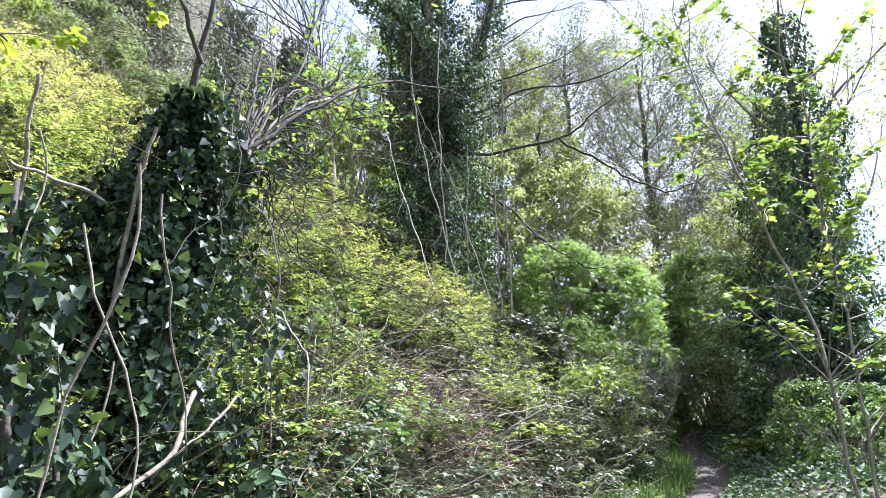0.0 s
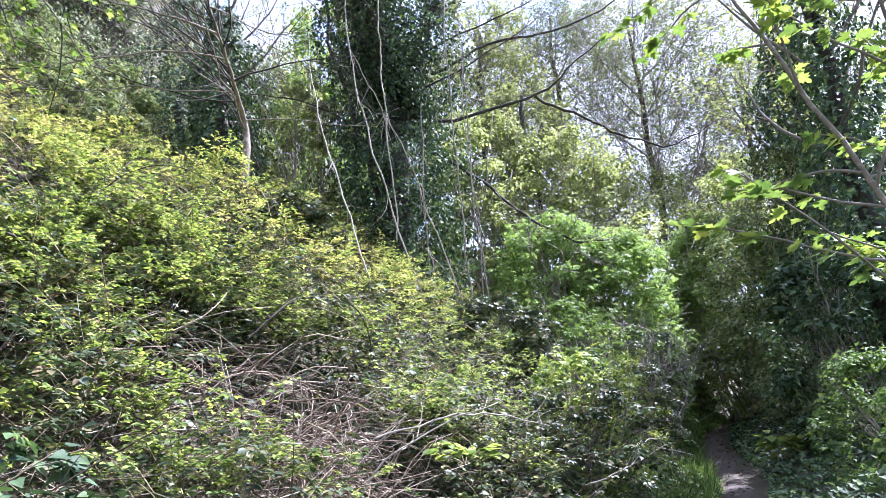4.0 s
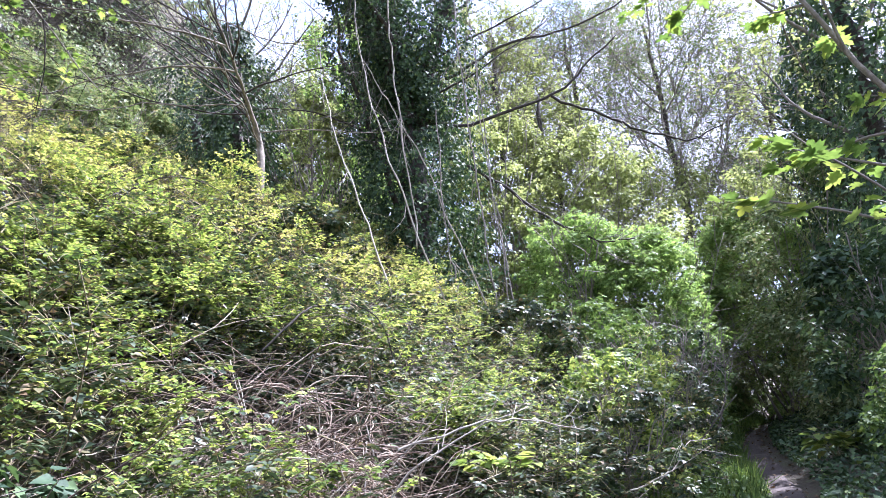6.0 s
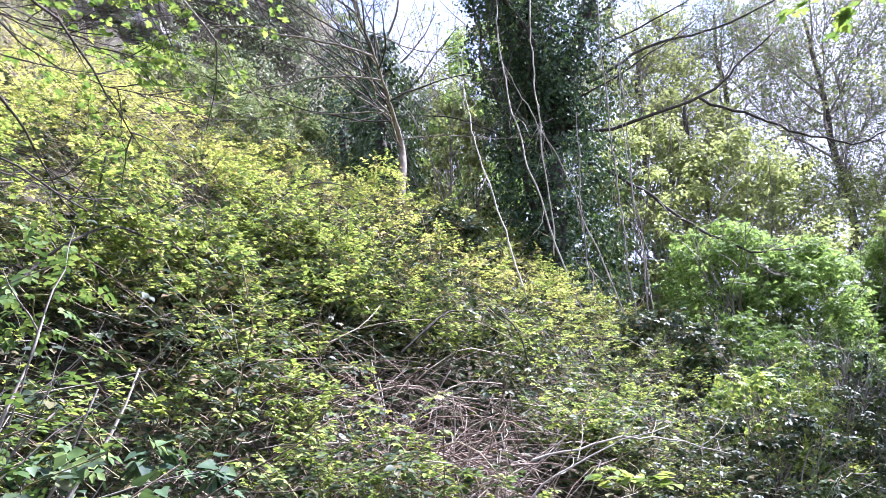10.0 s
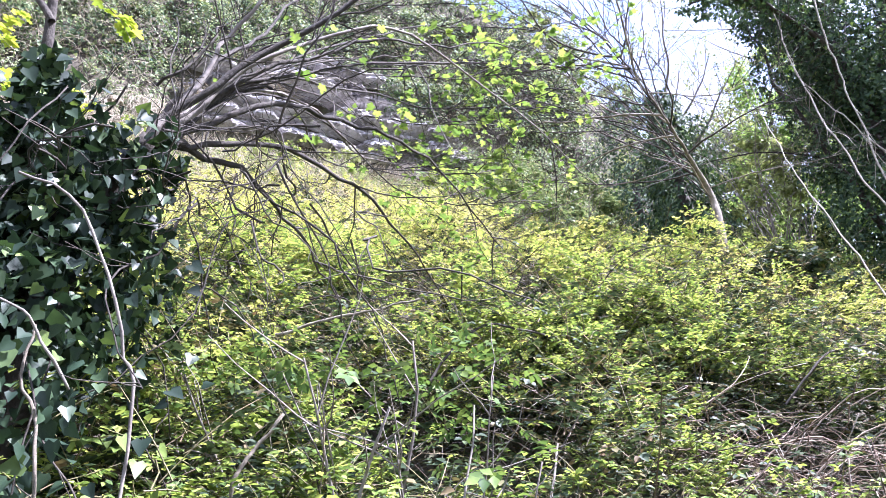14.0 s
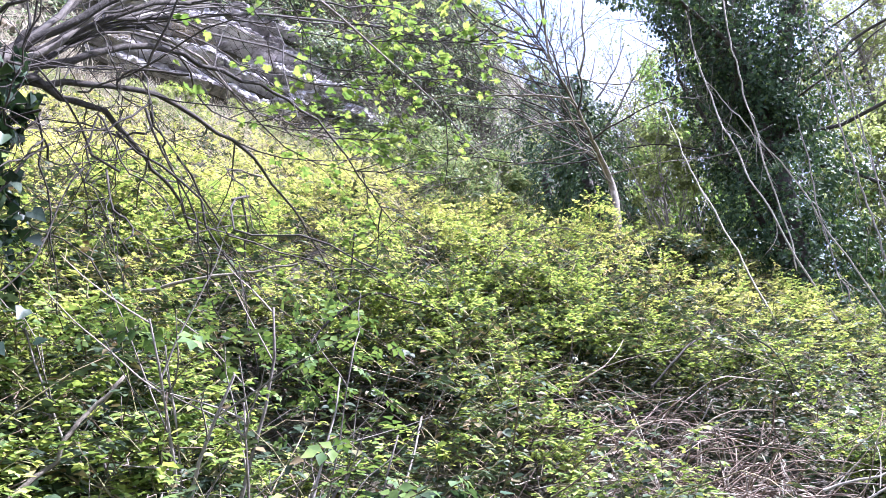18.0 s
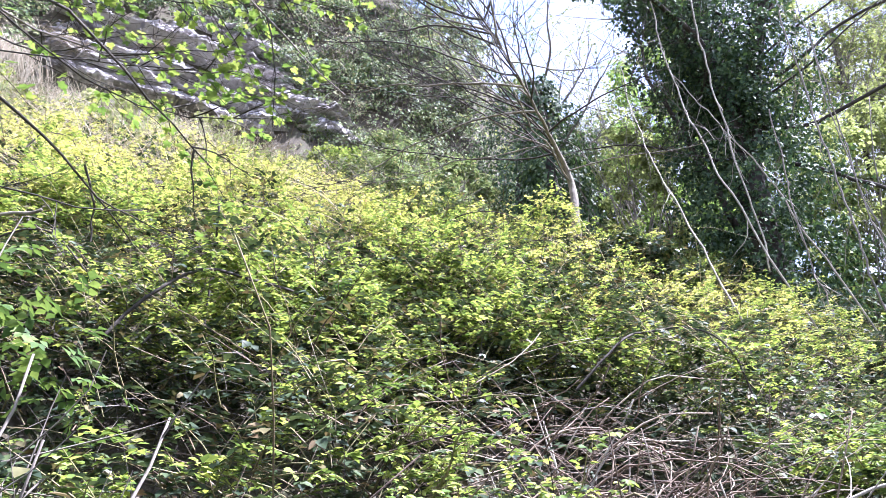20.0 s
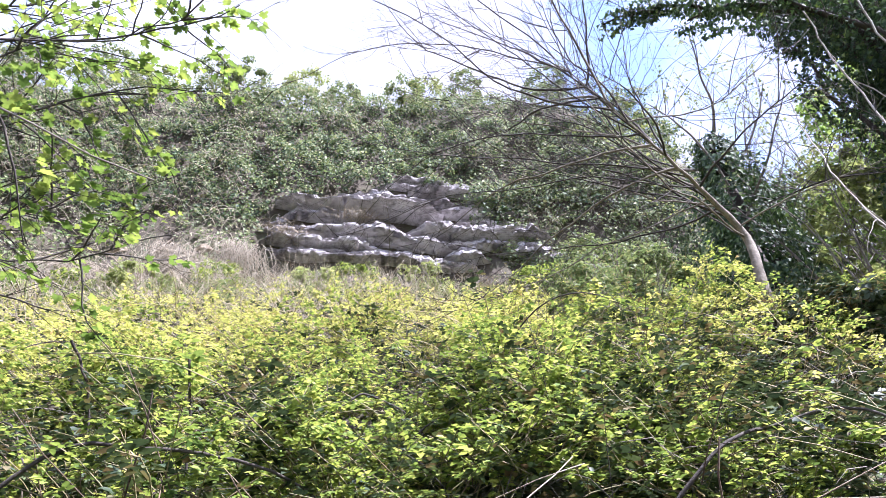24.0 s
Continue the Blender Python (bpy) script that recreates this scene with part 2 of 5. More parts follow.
OVAL = mirrored([(0, 0), (-0.34, 0.28), (-0.29, 0.64), (0, 1)], 0.3)
DIAMOND = mirrored([(0, 0), (-0.36, 0.45), (0, 1)], 0.3)
LANCE = mirrored([(0, 0), (-0.34, 0.45), (0, 1)], 0.25)
SLIM = mirrored([(0, 0), (-0.13, 0.35), (0, 1)], 0.3)
BLADE = mirrored([(0, 0), (-0.025, 0.4), (0, 1)], 0.3)
IVY = mirrored([(0, 0), (-0.28, -0.15), (-0.52, 0.12), (-0.37, 0.42), (-0.18, 0.74), (0, 1.0)], 0.18)
IVY_FAR = mirrored([(0, 0), (-0.5, 0.15), (-0.2, 0.55), (0, 1)], 0.2)
MAPLE = mirrored([(0, 0), (-0.22, -0.10), (-0.50, 0.02), (-0.34, 0.16), (-0.62, 0.42), (-0.40, 0.42), (-0.44, 0.60), (-0.16, 0.56), (-0.20, 0.80), (0, 1)], 0.14)
TRIO = several(OVAL, [(0, 0.36, 0, 0.64), (-0.02, 0.34, 1.15, 0.52), (0.02, 0.34, -1.15, 0.52)])
TRIO_MID = several(DIAMOND, [(0, 0.36, 0, 0.66), (-0.02, 0.34, 1.15, 0.56), (0.02, 0.34, -1.15, 0.56)])
TRIO_FAR = several(DIAMOND, [(0, 0.3, 0, 0.75), (-0.02, 0.3, 1.1, 0.6), (0.02, 0.3, -1.1, 0.6)])
PINNATE = several(LANCE, [(0, 0.72, 0, 0.45), (0, 0.6, 0.95, 0.42), (0, 0.6, -0.95, 0.42), (0, 0.34, 1.1, 0.4), (0, 0.34, -1.1, 0.4)])


def scatter(name, leaf, pos, normal, tip, size, mat):
    """A mesh of many leaves: at pos, facing normal, pointing to tip."""
    v, f = leaf
    n = unit(normal)
    t = unit(tip - (tip * n).sum(1, keepdims=True) * n)
    b = np.cross(t, n)
    size = np.broadcast_to(size, (len(pos),))
    loc = v[None] * size[:, None, None]
    co = loc[..., 0:1] * b[:, None] + loc[..., 1:2] * t[:, None] + loc[..., 2:3] * n[:, None] + pos[:, None]
    fl = np.array([i for g in f for i in g])
    loops = (fl[None] + np.arange(len(pos))[:, None] * len(v)).ravel()
    return raw_mesh(name, co.reshape(-1, 3), loops, np.tile([len(g) for g in f], len(pos)), mat)


def tubes(name, pts, rad, mat, sides=4, cap=True):
    """Tapered round stems: pts (N, K, 3), rad (N, K)."""
    pts, rad = np.asarray(pts, float), np.asarray(rad, float)
    N, K = pts.shape[:2]
    tan = unit(np.gradient(pts, axis=1))
    mean = unit(pts[:, -1] - pts[:, 0])
    ref = np.where(np.abs(mean[:, 2:3]) < 0.8, [[0, 0, 1.0]], [[1.0, 0, 0]])[:, None]
    a = unit(np.cross(tan, ref))
    b = np.cross(tan, a)
    an = np.linspace(0, 2 * np.pi, sides, endpoint=False)
    ring = np.cos(an)[:, None] * a[:, :, None] + np.sin(an)[:, None] * b[:, :, None]
    co = pts[:, :, None] + rad[:, :, None, None] * ring
    k, s = np.meshgrid(np.arange(K - 1), np.arange(sides), indexing="ij")
    s2 = (s + 1) % sides
    quad = np.stack([k * sides + s, k * sides + s2, (k + 1) * sides + s2, (k + 1) * sides + s], -1).reshape(-1, 4)
    loops = (quad.ravel()[None] + np.arange(N)[:, None] * K * sides).ravel()
    sizes = np.full(N * len(quad), 4)
    if cap:
        ends = np.arange(N)[:, None] * K * sides
        top = (ends + (K - 1) * sides + np.arange(sides)[None])
        loops = np.concatenate([loops, top.ravel()])
        sizes = np.concatenate([sizes, np.full(N, sides)])
    return raw_mesh(name, co.reshape(-1, 3), loops, sizes, mat, True)


def curve_through(knots, K=24, wob=0.0, rng=RNG):
    """A smooth line through knots, K points long, with a slight wander."""
    p = np.asarray(knots, float)
    ext = np.concatenate([[2 * p[0] - p[1]], p, [2 * p[-1] - p[-2]]])
    s = np.linspace(0, len(p) - 1 - 1e-6, K)
    i = s.astype(int)
    f = (s - i)[:, None]
    p0, p1, p2, p3 = ext[i], ext[i + 1], ext[i + 2], ext[i + 3]
    out = 0.5 * (2 * p1 + (p2 - p0) * f + (2 * p0 - 5 * p1 + 4 * p2 - p3) * f**2 + (3 * p1 - p0 - 3 * p2 + p3) * f**3)
    if wob:
        w = rng.normal(0, wob, (K, 3))
        w = (w + np.roll(w, 1, 0) + np.roll(w, -1, 0)) / 1.7
        w[0] = 0
        out = out + w
    return out


def shoots(start, heading, length, K, wob, rise, rng=RNG):
    """Growing stems, K points each, that wander and bend up (rise) or droop (minus)."""
    N = len(start)
    d = unit(heading)
    pts = [start]
    step = (np.broadcast_to(length, (N,)) / (K - 1))[:, None]
    for _ in range(K - 1):
        d = unit(d + rng.normal(0, wob, (N, 3)) + np.array([0, 0, 1.0]) * np.reshape(rise, (-1, 1)))
        pts.append(pts[-1] + d * step)
    return np.stack(pts, 1)


def offshoots(pts, n, lo, hi, angle, rng=RNG):
    """n starts and headings on each stem, between the shares lo and hi of its length."""
    N, K = pts.shape[:2]
    who = np.repeat(np.arange(N), n)
    s = rng.uniform(lo, hi, len(who)) * (K - 1)
    i = np.minimum(s.astype(int), K - 2)
    f = (s - i)[:, None]
    start = pts[who, i] * (1 - f) + pts[who, i + 1] * f
    t = unit(pts[who, i + 1] - pts[who, i])
    side = unit(np.cross(t, rng.normal(size=t.shape)))
    a = rng.normal(angle, 0.2, len(who))[:, None]
    return start, np.cos(a) * t + np.sin(a) * side, s / (K - 1), who


def hash2(ix, iy):
    h = np.sin(ix * 127.1 + iy * 311.7) * 43758.5453
    return h - np.floor(h)


def vnoise(x, y):
    ix, iy = np.floor(x), np.floor(y)
    fx, fy = x - ix, y - iy
    fx, fy = fx * fx * (3 - 2 * fx), fy * fy * (3 - 2 * fy)
    a, b, c, d = hash2(ix, iy), hash2(ix + 1, iy), hash2(ix, iy + 1), hash2(ix + 1, iy + 1)
    return a + (b - a) * fx + (c - a) * fy + (a - b - c + d) * fx * fy


def fbm(x, y, octaves=4):
    v, a, t = 0.0, 1.0, 0.0
    for o in range(octaves):
        v = v + a * vnoise(x * 2**o + 17.3 * o, y * 2**o - 9.1 * o)
        t += a
        a *= 0.5
    return v / t


# ---------------------------------------------------------------- the lie of the land
PATH_Y = np.array([-40, -8, 0.6, 2.4, 3.5, 6.2, 8, 10.6, 12.2, 16.7, 20.4, 22, 27, 45, 90])
PATH_X = np.array([-18, -3.0, 0.66, 1.22, 1.42, 1.52, 2.3, 3.5, 4.08, 4.95, 6.0, 6.6, 9.4, 24, 62])
CLIFF = 28.0                      # how far left of the path the rock stands


def path_x(y):
    y = np.asarray(y, float)
    return sum(np.interp(y + d, PATH_Y, PATH_X) for d in (-0.8, -0.4, 0, 0.4, 0.8)) / 5


def path_z(y):
    y = np.asarray(y, float)
    return 0.1 + 0.137 * (np.clip(y, -12, 24) - 0.6) + 0.05 * (np.clip(y, 24, 60) - 24)


def bank(u):
    """Height of the overgrown bank above the path, u metres to its left."""
    return np.interp(u, [0.25, 0.6, 1.0, 3.5, 6.0, 10.0, CLIFF, 60], [0.02, 0.38, 0.75, 2.42, 4.25, 6.05, 17.8, 17.8])


def fade(y):
    """The hillside falls away beyond the tall trees."""
    return np.interp(y, [30, 37, 47, 62], [1.0, 0.75, 0.25, 0.1])


def canopy(x, y):
    u = path_x(y) - x
    lump = (fbm(x * 0.9 + 5, y * 0.9) - 0.5) * 0.95 + (fbm(x * 2.3 + 15, y * 2.3, 2) - 0.5) * 1.0
    return path_z(y) + bank(u) * fade(y) + lump * np.clip((u - 0.4) / 2.0, 0, 1)


def depth_of_growth(u):
    return np.interp(u, [0.3, 0.8, 1.8, 8, CLIFF], [0.04, 0.45, 0.75, 0.7, 0.6])


def ground_z(x, y):
    x, y = np.asarray(x, float), np.asarray(y, float)
    u = path_x(y) - x
    left = bank(u) - depth_of_growth(u)
    wall = np.interp(u, [CLIFF + 0.8, CLIFF + 2.6, CLIFF + 5.5, CLIFF + 8, CLIFF + 60], [0, 8.0, 18.5, 20.5, 22.0])
    right = np.interp(-u, [0.3, 0.7, 1.6, 3.0, 5, 16, 60], [0, 0.12, 0.42, 0.45, 0.2, -6, -9])
    z = path_z(y) + np.where(u > 0.25, (left + wall) * fade(y), np.where(u < -0.3, right, 0.0))
    rough = (fbm(x * 1.7, y * 1.7) - 0.5) * np.clip((np.abs(u) - 0.3) * 0.25, 0, 0.5)
    far = np.clip((np.hypot(x, y) - 90) / 200, 0, 1)
    return (z + rough) * (1 - far) + far * 2.0


def axis(a, b, fine, lo, hi, grow=1.18):
    out = list(np.arange(lo, hi, fine))
    s = fine
    while out[-1] < b:
        s *= grow
        out.append(out[-1] + s)
    s = fine
    while out[0] > a:
        s *= grow
        out.insert(0, out[0] - s)
    return np.array(out)


gx, gy = axis(-1600, 1600, 0.22, -9, 7), axis(-1600, 1600, 0.22, -1, 20)
GX, GY = np.meshgrid(gx, gy, indexing="xy")
GZ = ground_z(GX, GY)
W = len(gx)
i, j = np.meshgrid(np.arange(W - 1), np.arange(len(gy) - 1), indexing="xy")
q = np.stack([j * W + i, j * W + i + 1, (j + 1) * W + i + 1, (j + 1) * W + i], -1).reshape(-1)
ground = child("ground", raw_mesh("ground", np.stack([GX, GY, GZ], -1).reshape(-1, 3), q, np.full(len(q) // 4, 4), M_SOIL, True))
tagged(ground, "dark soil hillside littered with dead leaves under the brambles", "ground", kind="structure")

# the trodden path
py = np.arange(-8, 40, 0.16)
pw = np.linspace(-1, 1, 9)
half = 0.20 + 0.05 * np.sin(py * 1.3) + 0.03 * np.sin(py * 3.1)
PXX = path_x(py)[:, None] + pw[None] * half[:, None]
PYY = np.repeat(py[:, None], 9, 1)
PZZ = ground_z(PXX, PYY) + 0.05 * (1 - pw[None] ** 2) ** 0.5 - 0.02 + (fbm(PXX * 6, PYY * 6) - 0.5) * 0.05
i, j = np.meshgrid(np.arange(8), np.arange(len(py) - 1), indexing="xy")
q = np.stack([j * 9 + i, j * 9 + i + 1, (j + 1) * 9 + i + 1, (j + 1) * 9 + i], -1).reshape(-1)
path = child("path", raw_mesh("path", np.stack([PXX, PYY, PZZ], -1).reshape(-1, 3), q, np.full(len(q) // 4, 4), M_PATH, True))
tagged(path, "narrow trodden earth footpath climbing beside the bramble bank", "path", kind="structure")

# ---------------------------------------------------------------- brambles on the bank
HEAP = (0.24, 7.78)               # middle of the heap of dead canes


def spread(n, y0, y1, u0, u1, rng=RNG, power=1.0):
    y = rng.uniform(y0, y1, n)
    u = u0 + (u1 - u0) * rng.uniform(0, 1, n) ** power
    return path_x(y) - u, y, u


def heap_gap(x, y):
    """1 inside the heap of dead canes, 0 away from it."""
    return np.clip(1.9 - np.hypot((x - HEAP[0] - 0.04) / 0.60, (y - HEAP[1] + 0.1) / 0.45), 0, 1)


def leaf_turn(n, lean, rng=RNG):
    normal = np.stack([rng.normal(0, lean, n) + 0.15, rng.normal(0, lean, n) - 0.1, np.ones(n)], 1)
    a = rng.uniform(0, 2 * np.pi, n)
    return normal, np.stack([np.cos(a), np.sin(a), rng.normal(-0.25, 0.3, n)], 1)


def bramble_leaves(name, n, y0, y1, u0, u1, size, leaf, mat, low, high, patch, parent, label, power=1.0):
    x, y, u = spread(n, y0, y1, u0, u1, power=power)
    tuft = fbm(x * 1.3 + patch * 7, y * 1.3 - patch * 3)
    keep = (RNG.uniform(0.36, 0.58, n) < tuft + (0.14 if patch == 0 else 0.0)) & (RNG.uniform(0, 1, n) > heap_gap(x, y) * 0.93)
    x, y, u = x[keep], y[keep], u[keep]
    fine = fbm(x * 3.1, y * 3.1, 2) - 0.5
    grow = depth_of_growth(u)
    z = canopy(x, y) + fine * 0.75 * grow + RNG.uniform(low, high, len(x)) * grow - 0.05
    normal, tip = leaf_turn(len(x), 0.3 if patch else 0.45)
    s = RNG.uniform(size * 0.6, size * 1.25, len(x))
    return part(name, scatter(name, leaf, np.stack([x, y, z], 1), normal, tip, s, mat), parent, label, "stuff")


def arching_canes(name, n, y0, y1, u0, u1, length, rad, mat, parent, label, lift=0.9, K=9):
    x, y, u = spread(n, y0, y1, u0, u1)
    keep = heap_gap(x, y) < 0.5
    x, y, u = x[keep], y[keep], u[keep]
    z = canopy(x, y) - depth_of_growth(u) * RNG.uniform(0.5, 1.0, len(x))
    a = RNG.uniform(0, 2 * np.pi, len(x))
    head = np.stack([np.cos(a), np.sin(a), RNG.uniform(0.5, 1.3, len(x)) * lift], 1)
    pts = shoots(np.stack([x, y, z], 1), head, RNG.uniform(0.5, 1.3, len(x)) * length, K, 0.12, -0.16)
    r = np.linspace(1, 0.35, K)[None] * RNG.uniform(0.6, 1.3, len(x))[:, None] * rad
    return part(name, tubes(name, pts, r, mat, 3), parent, label, "stuff"), pts


def young_shoots(n, y0, y1, u0, u1, h, size, leaf, leaves, parent, mat, patch, power=1.0):
    """Young arching sprays, each with two ranks of leaves held flat."""
    x, y, u = spread(n, y0, y1, u0, u1, power=power)
    keep = (RNG.uniform(0.30, 0.62, n) < fbm(x * 1.3 + patch * 7, y * 1.3 - patch * 3)) & (heap_gap(x, y) < 0.25)
    clump = fbm(x * 3.2 + 7, y * 3.2, 2)
    keep &= RNG.uniform(0.36, 0.56, n) < clump
    if mat == M_FRESH:
        keep &= u > np.interp(y, [6.0, 7.8], [2.0, 0.6]) + RNG.normal(0, 0.25, n)
    x, y, u = x[keep], y[keep], u[keep]
    n = len(x)
    fine = clump[keep] - 0.55
    z = canopy(x, y) + (fine * 1.3 + RNG.uniform(-0.35, 0.08, n)) * depth_of_growth(u) - 0.06
    a = RNG.uniform(0, 2 * np.pi, n)
    head = np.stack([np.cos(a), np.sin(a), RNG.uniform(0.15, 1.9, n)], 1)
    st = shoots(np.stack([x, y, z], 1), head, h * RNG.uniform(0.5, 1.3, n), 4, 0.1, -0.14)
    seen = st[::1 if u1 < 6 else 4]
    part("shoot_stem", tubes("shoot_stem", seen, np.linspace(0.003, 0.0015, 4)[None] * np.ones((len(seen), 1)), M_CANE, 3, False), parent, "reddish young stems", "stuff")
    k = np.tile(np.arange(leaves), n)
    who = np.repeat(np.arange(n), leaves)
    f = 0.45 + 0.55 * (k + RNG.uniform(0, 0.5, len(k))) / leaves
    s = np.minimum(f * 3, 2.99)
    i = s.astype(int)
    t = st[who, i + 1] - st[who, i]
    c = st[who, i] + t * (s - i)[:, None]
    t = unit(t)
    side = np.stack([-t[:, 1], t[:, 0], 0 * t[:, 0]], 1) * np.where(k % 2, 1, -1)[:, None]
    out = side + t * np.clip(2.2 * f - 1.0, 0.2, 1.0)[:, None] + RNG.normal(0, 0.3, (len(k), 3)) + [0, 0, -0.1]
    nr = np.stack([RNG.normal(0.08, 0.28, len(k)), RNG.normal(-0.08, 0.28, len(k)), np.ones(len(k))], 1)
    sz = size * RNG.uniform(0.7, 1.25, len(k)) * (1.2 - 0.45 * f)
    part("shoot_leaves", scatter("shoot_leaves", leaf, c, nr, out, sz, mat), parent, "bright lime-green young leaves", "stuff")


near = thing("bramble_thicket", "dense green bramble thicket with fresh lime shoots beside the path", "bramble", (0.5, 8.0, 1.5), "brambles on the bank")
bramble_leaves("old_leaves", 19000, 3.0, 10, 0.45, 5.0, 0.085, TRIO, M_OLD, -0.8, -0.05, 0, near, "dark glossy older bramble leaves", 0.85)
young_shoots(4200, 3.0, 10, 0.5, 5.0, 0.42, 0.085, TRIO, 7, near, M_OLD, 3, 0.85)
young_shoots(500, 3.2, 8.6, 0.5, 2.6, 0.3, 0.07, TRIO, 7, near, M_GRASS, 6)
young_shoots(8200, 3.0, 10, 0.6, 5.0, 0.25, 0.066, TRIO, 7, near, M_FRESH, 1, 0.6)
young_shoots(5200, 3.6, 9.0, 1.4, 5.5, 0.25, 0.064, TRIO, 7, near, M_FRESH, 5)
bramble_leaves("old_leaves", 30000, 2.6, 20, 0.45, 9.0, 0.10, TRIO_MID, M_OLD, -0.8, -0.05, 0, near, "dark glossy older bramble leaves")
young_shoots(14500, 3.4, 20, 0.7, 7.5, 0.27, 0.070, TRIO_MID, 7, near, M_FRESH, 1)
young_shoots(13000, 2.0, 20, 3.6, 9.5, 0.28, 0.072, TRIO_MID, 7, near, M_YELLOW, 2)
_, cane_pts = arching_canes("cane", 2200, 2.4, 19, 1.5, 8.5, 1.3, 0.0045, M_CANE, near, "thin brown thorny canes", K=8)
arching_canes("dead_stem", 2400, 2.4, 18, 1.1, 8.0, 1.0, 0.003, M_TWIG, near, "dry pale dead stems", 0.7, K=7)
far = thing("bramble_thicket", "sunlit yellow-green brambles covering the upper slope below the rock", "bramble", (-12, 12, 8), "brambles on the bank")
bramble_leaves("old_leaves", 34000, -3, 30, 8.7, CLIFF + 1, 0.15, TRIO_FAR, M_OLD, -0.5, 0.1, 0, far, "dark older bramble leaves")
young_shoots(17000, -3, 30, 8.0, 19.0, 0.5, 0.118, TRIO_FAR, 6, far, M_YELLOW, 2)
young_shoots(6000, -3, 30, 18.0, CLIFF + 1, 0.55, 0.13, TRIO_FAR, 6, far, M_OLIVE, 4)
arching_canes("cane", 2200, 0, 30, 8.3, CLIFF, 1.6, 0.006, M_CANE, far, "thin brown canes", K=6)
arching_canes("dead_stem", 3000, -2, 30, 7.0, CLIFF, 1.3, 0.007, M_STRAW, far, "dry pale dead stems", 1.2, K=6)
arching_canes("bare_twig", 700, 2.4, 12, 1.5, 7.0, 0.8, 0.003, M_DARK, near, "dark upright twigs", 2.6, K=6)
arching_canes("bare_twig", 3000, 2.4, 14, 1.2, 8.0, 0.55, 0.002, M_DARK, near, "thin dark twigs", 1.2, K=6)
arching_canes("bleached_stem", 3600, -8, 14, 11.0, CLIFF + 0.5, 1.5, 0.007, M_BLEACH, far, "bleached bare stems", 1.6, K=5)
arching_canes("dry_grass", 3400, -3, 18, 15.0, CLIFF + 0.5, 1.5, 0.008, M_BLEACH, far, "bleached standing dry grass", 2.5, K=5)
arching_canes("bare_twig", 2600, 9, 22, 5.5, 13.0, 1.0, 0.005, M_TWIG, far, "grey-brown dry twigs", 1.6, K=6)
arching_canes("dead_stem", 1500, 9, 20, 4.0, 12.0, 0.9, 0.004, M_STRAW, far, "dry pale dead stems", 1.2, K=6)
behind = thing("bramble_thicket", "shaded bramble growth along the path", "bramble", (-1, 0, 0.5), "brambles on the bank")
young_shoots(4200, -2.5, 4.6, 2.6, 9.5, 0.3, 0.075, TRIO_MID, 7, behind, M_YELLOW, 2)
young_shoots(2600, -2.5, 5.0, 6.0, 16.0, 0.4, 0.10, TRIO_MID, 6, behind, M_YELLOW, 4)
arching_canes("bleached_stem", 900, -3, 5, 3.0, 16.0, 1.2, 0.005, M_BLEACH, behind, "bleached bare stems", 1.6, K=5)
bramble_leaves("old_leaves", 9000, -6, 3.6, 0.5, 8.5, 0.11, TRIO_MID, M_OLD, -0.6, 0.1, 0, behind, "dark older bramble leaves")

under_x, under_y, under_u = spread(1800, 3.0, 8.4, 0.5, 2.8)
under_z = canopy(under_x, under_y) - depth_of_growth(under_u) * RNG.uniform(0.25, 1.0, len(under_x))
ang = RNG.uniform(0, 2 * np.pi, len(under_x))
dry = shoots(np.stack([under_x, under_y, under_z], 1), np.stack([np.cos(ang), np.sin(ang), RNG.normal(0.2, 0.5, len(ang))], 1), RNG.uniform(0.25, 0.9, len(ang)), 6, 0.12, -0.05)
part("dead_stem", tubes("dead_stem", dry, np.linspace(1, 0.5, 6)[None] * RNG.uniform(0.0018, 0.0045, len(ang))[:, None], M_DEAD, 4), near, "tangled dry brown stems", "stuff")

# the heap of dead canes
heap = thing("dead_cane_heap", "tangled heap of dry brown dead bramble canes on the bank", "dead canes", (HEAP[0], HEAP[1], 1.3))
n = 520
a = RNG.uniform(0, 2 * np.pi, n)
rr = RNG.uniform(0, 1, n) ** 0.6
hx, hy = HEAP[0] + np.cos(a) * rr * 0.78, HEAP[1] - 0.05 + np.sin(a) * rr * 0.5
hz = canopy(hx, hy) - RNG.uniform(0.25, 0.85, n)
turn = RNG.uniform(0, 2 * np.pi, n)
pts = shoots(np.stack([hx, hy, hz], 1), np.stack([np.cos(turn), np.sin(turn), RNG.normal(0.35, 0.55, n)], 1), RNG.uniform(0.3, 0.85, n), 8, 0.15, -0.1)
part("dead_cane", tubes("dead_cane", pts, np.linspace(1, 0.5, 8)[None] * RNG.uniform(0.0025, 0.0062, n)[:, None], M_DEAD, 4), heap, "dry curled canes", "stuff")
for k in range(26):
    x0, y0 = HEAP[0] + RNG.uniform(-0.5, 0.6), HEAP[1] - RNG.uniform(-0.15, 0.5)
    s = np.array([[x0, y0, float(canopy(x0, y0)) - 0.85]])
    p = shoots(s, np.array([[RNG.normal(0.1, 0.4), RNG.normal(-0.1, 0.3), 1.0]]), RNG.uniform(0.55, 1.05), 9, 0.06, -0.02)
    part("dead_cane", tubes("dead_cane", p, np.linspace(0.006, 0.003, 9)[None], M_PALE if k % 3 else M_DEAD, 6), heap)

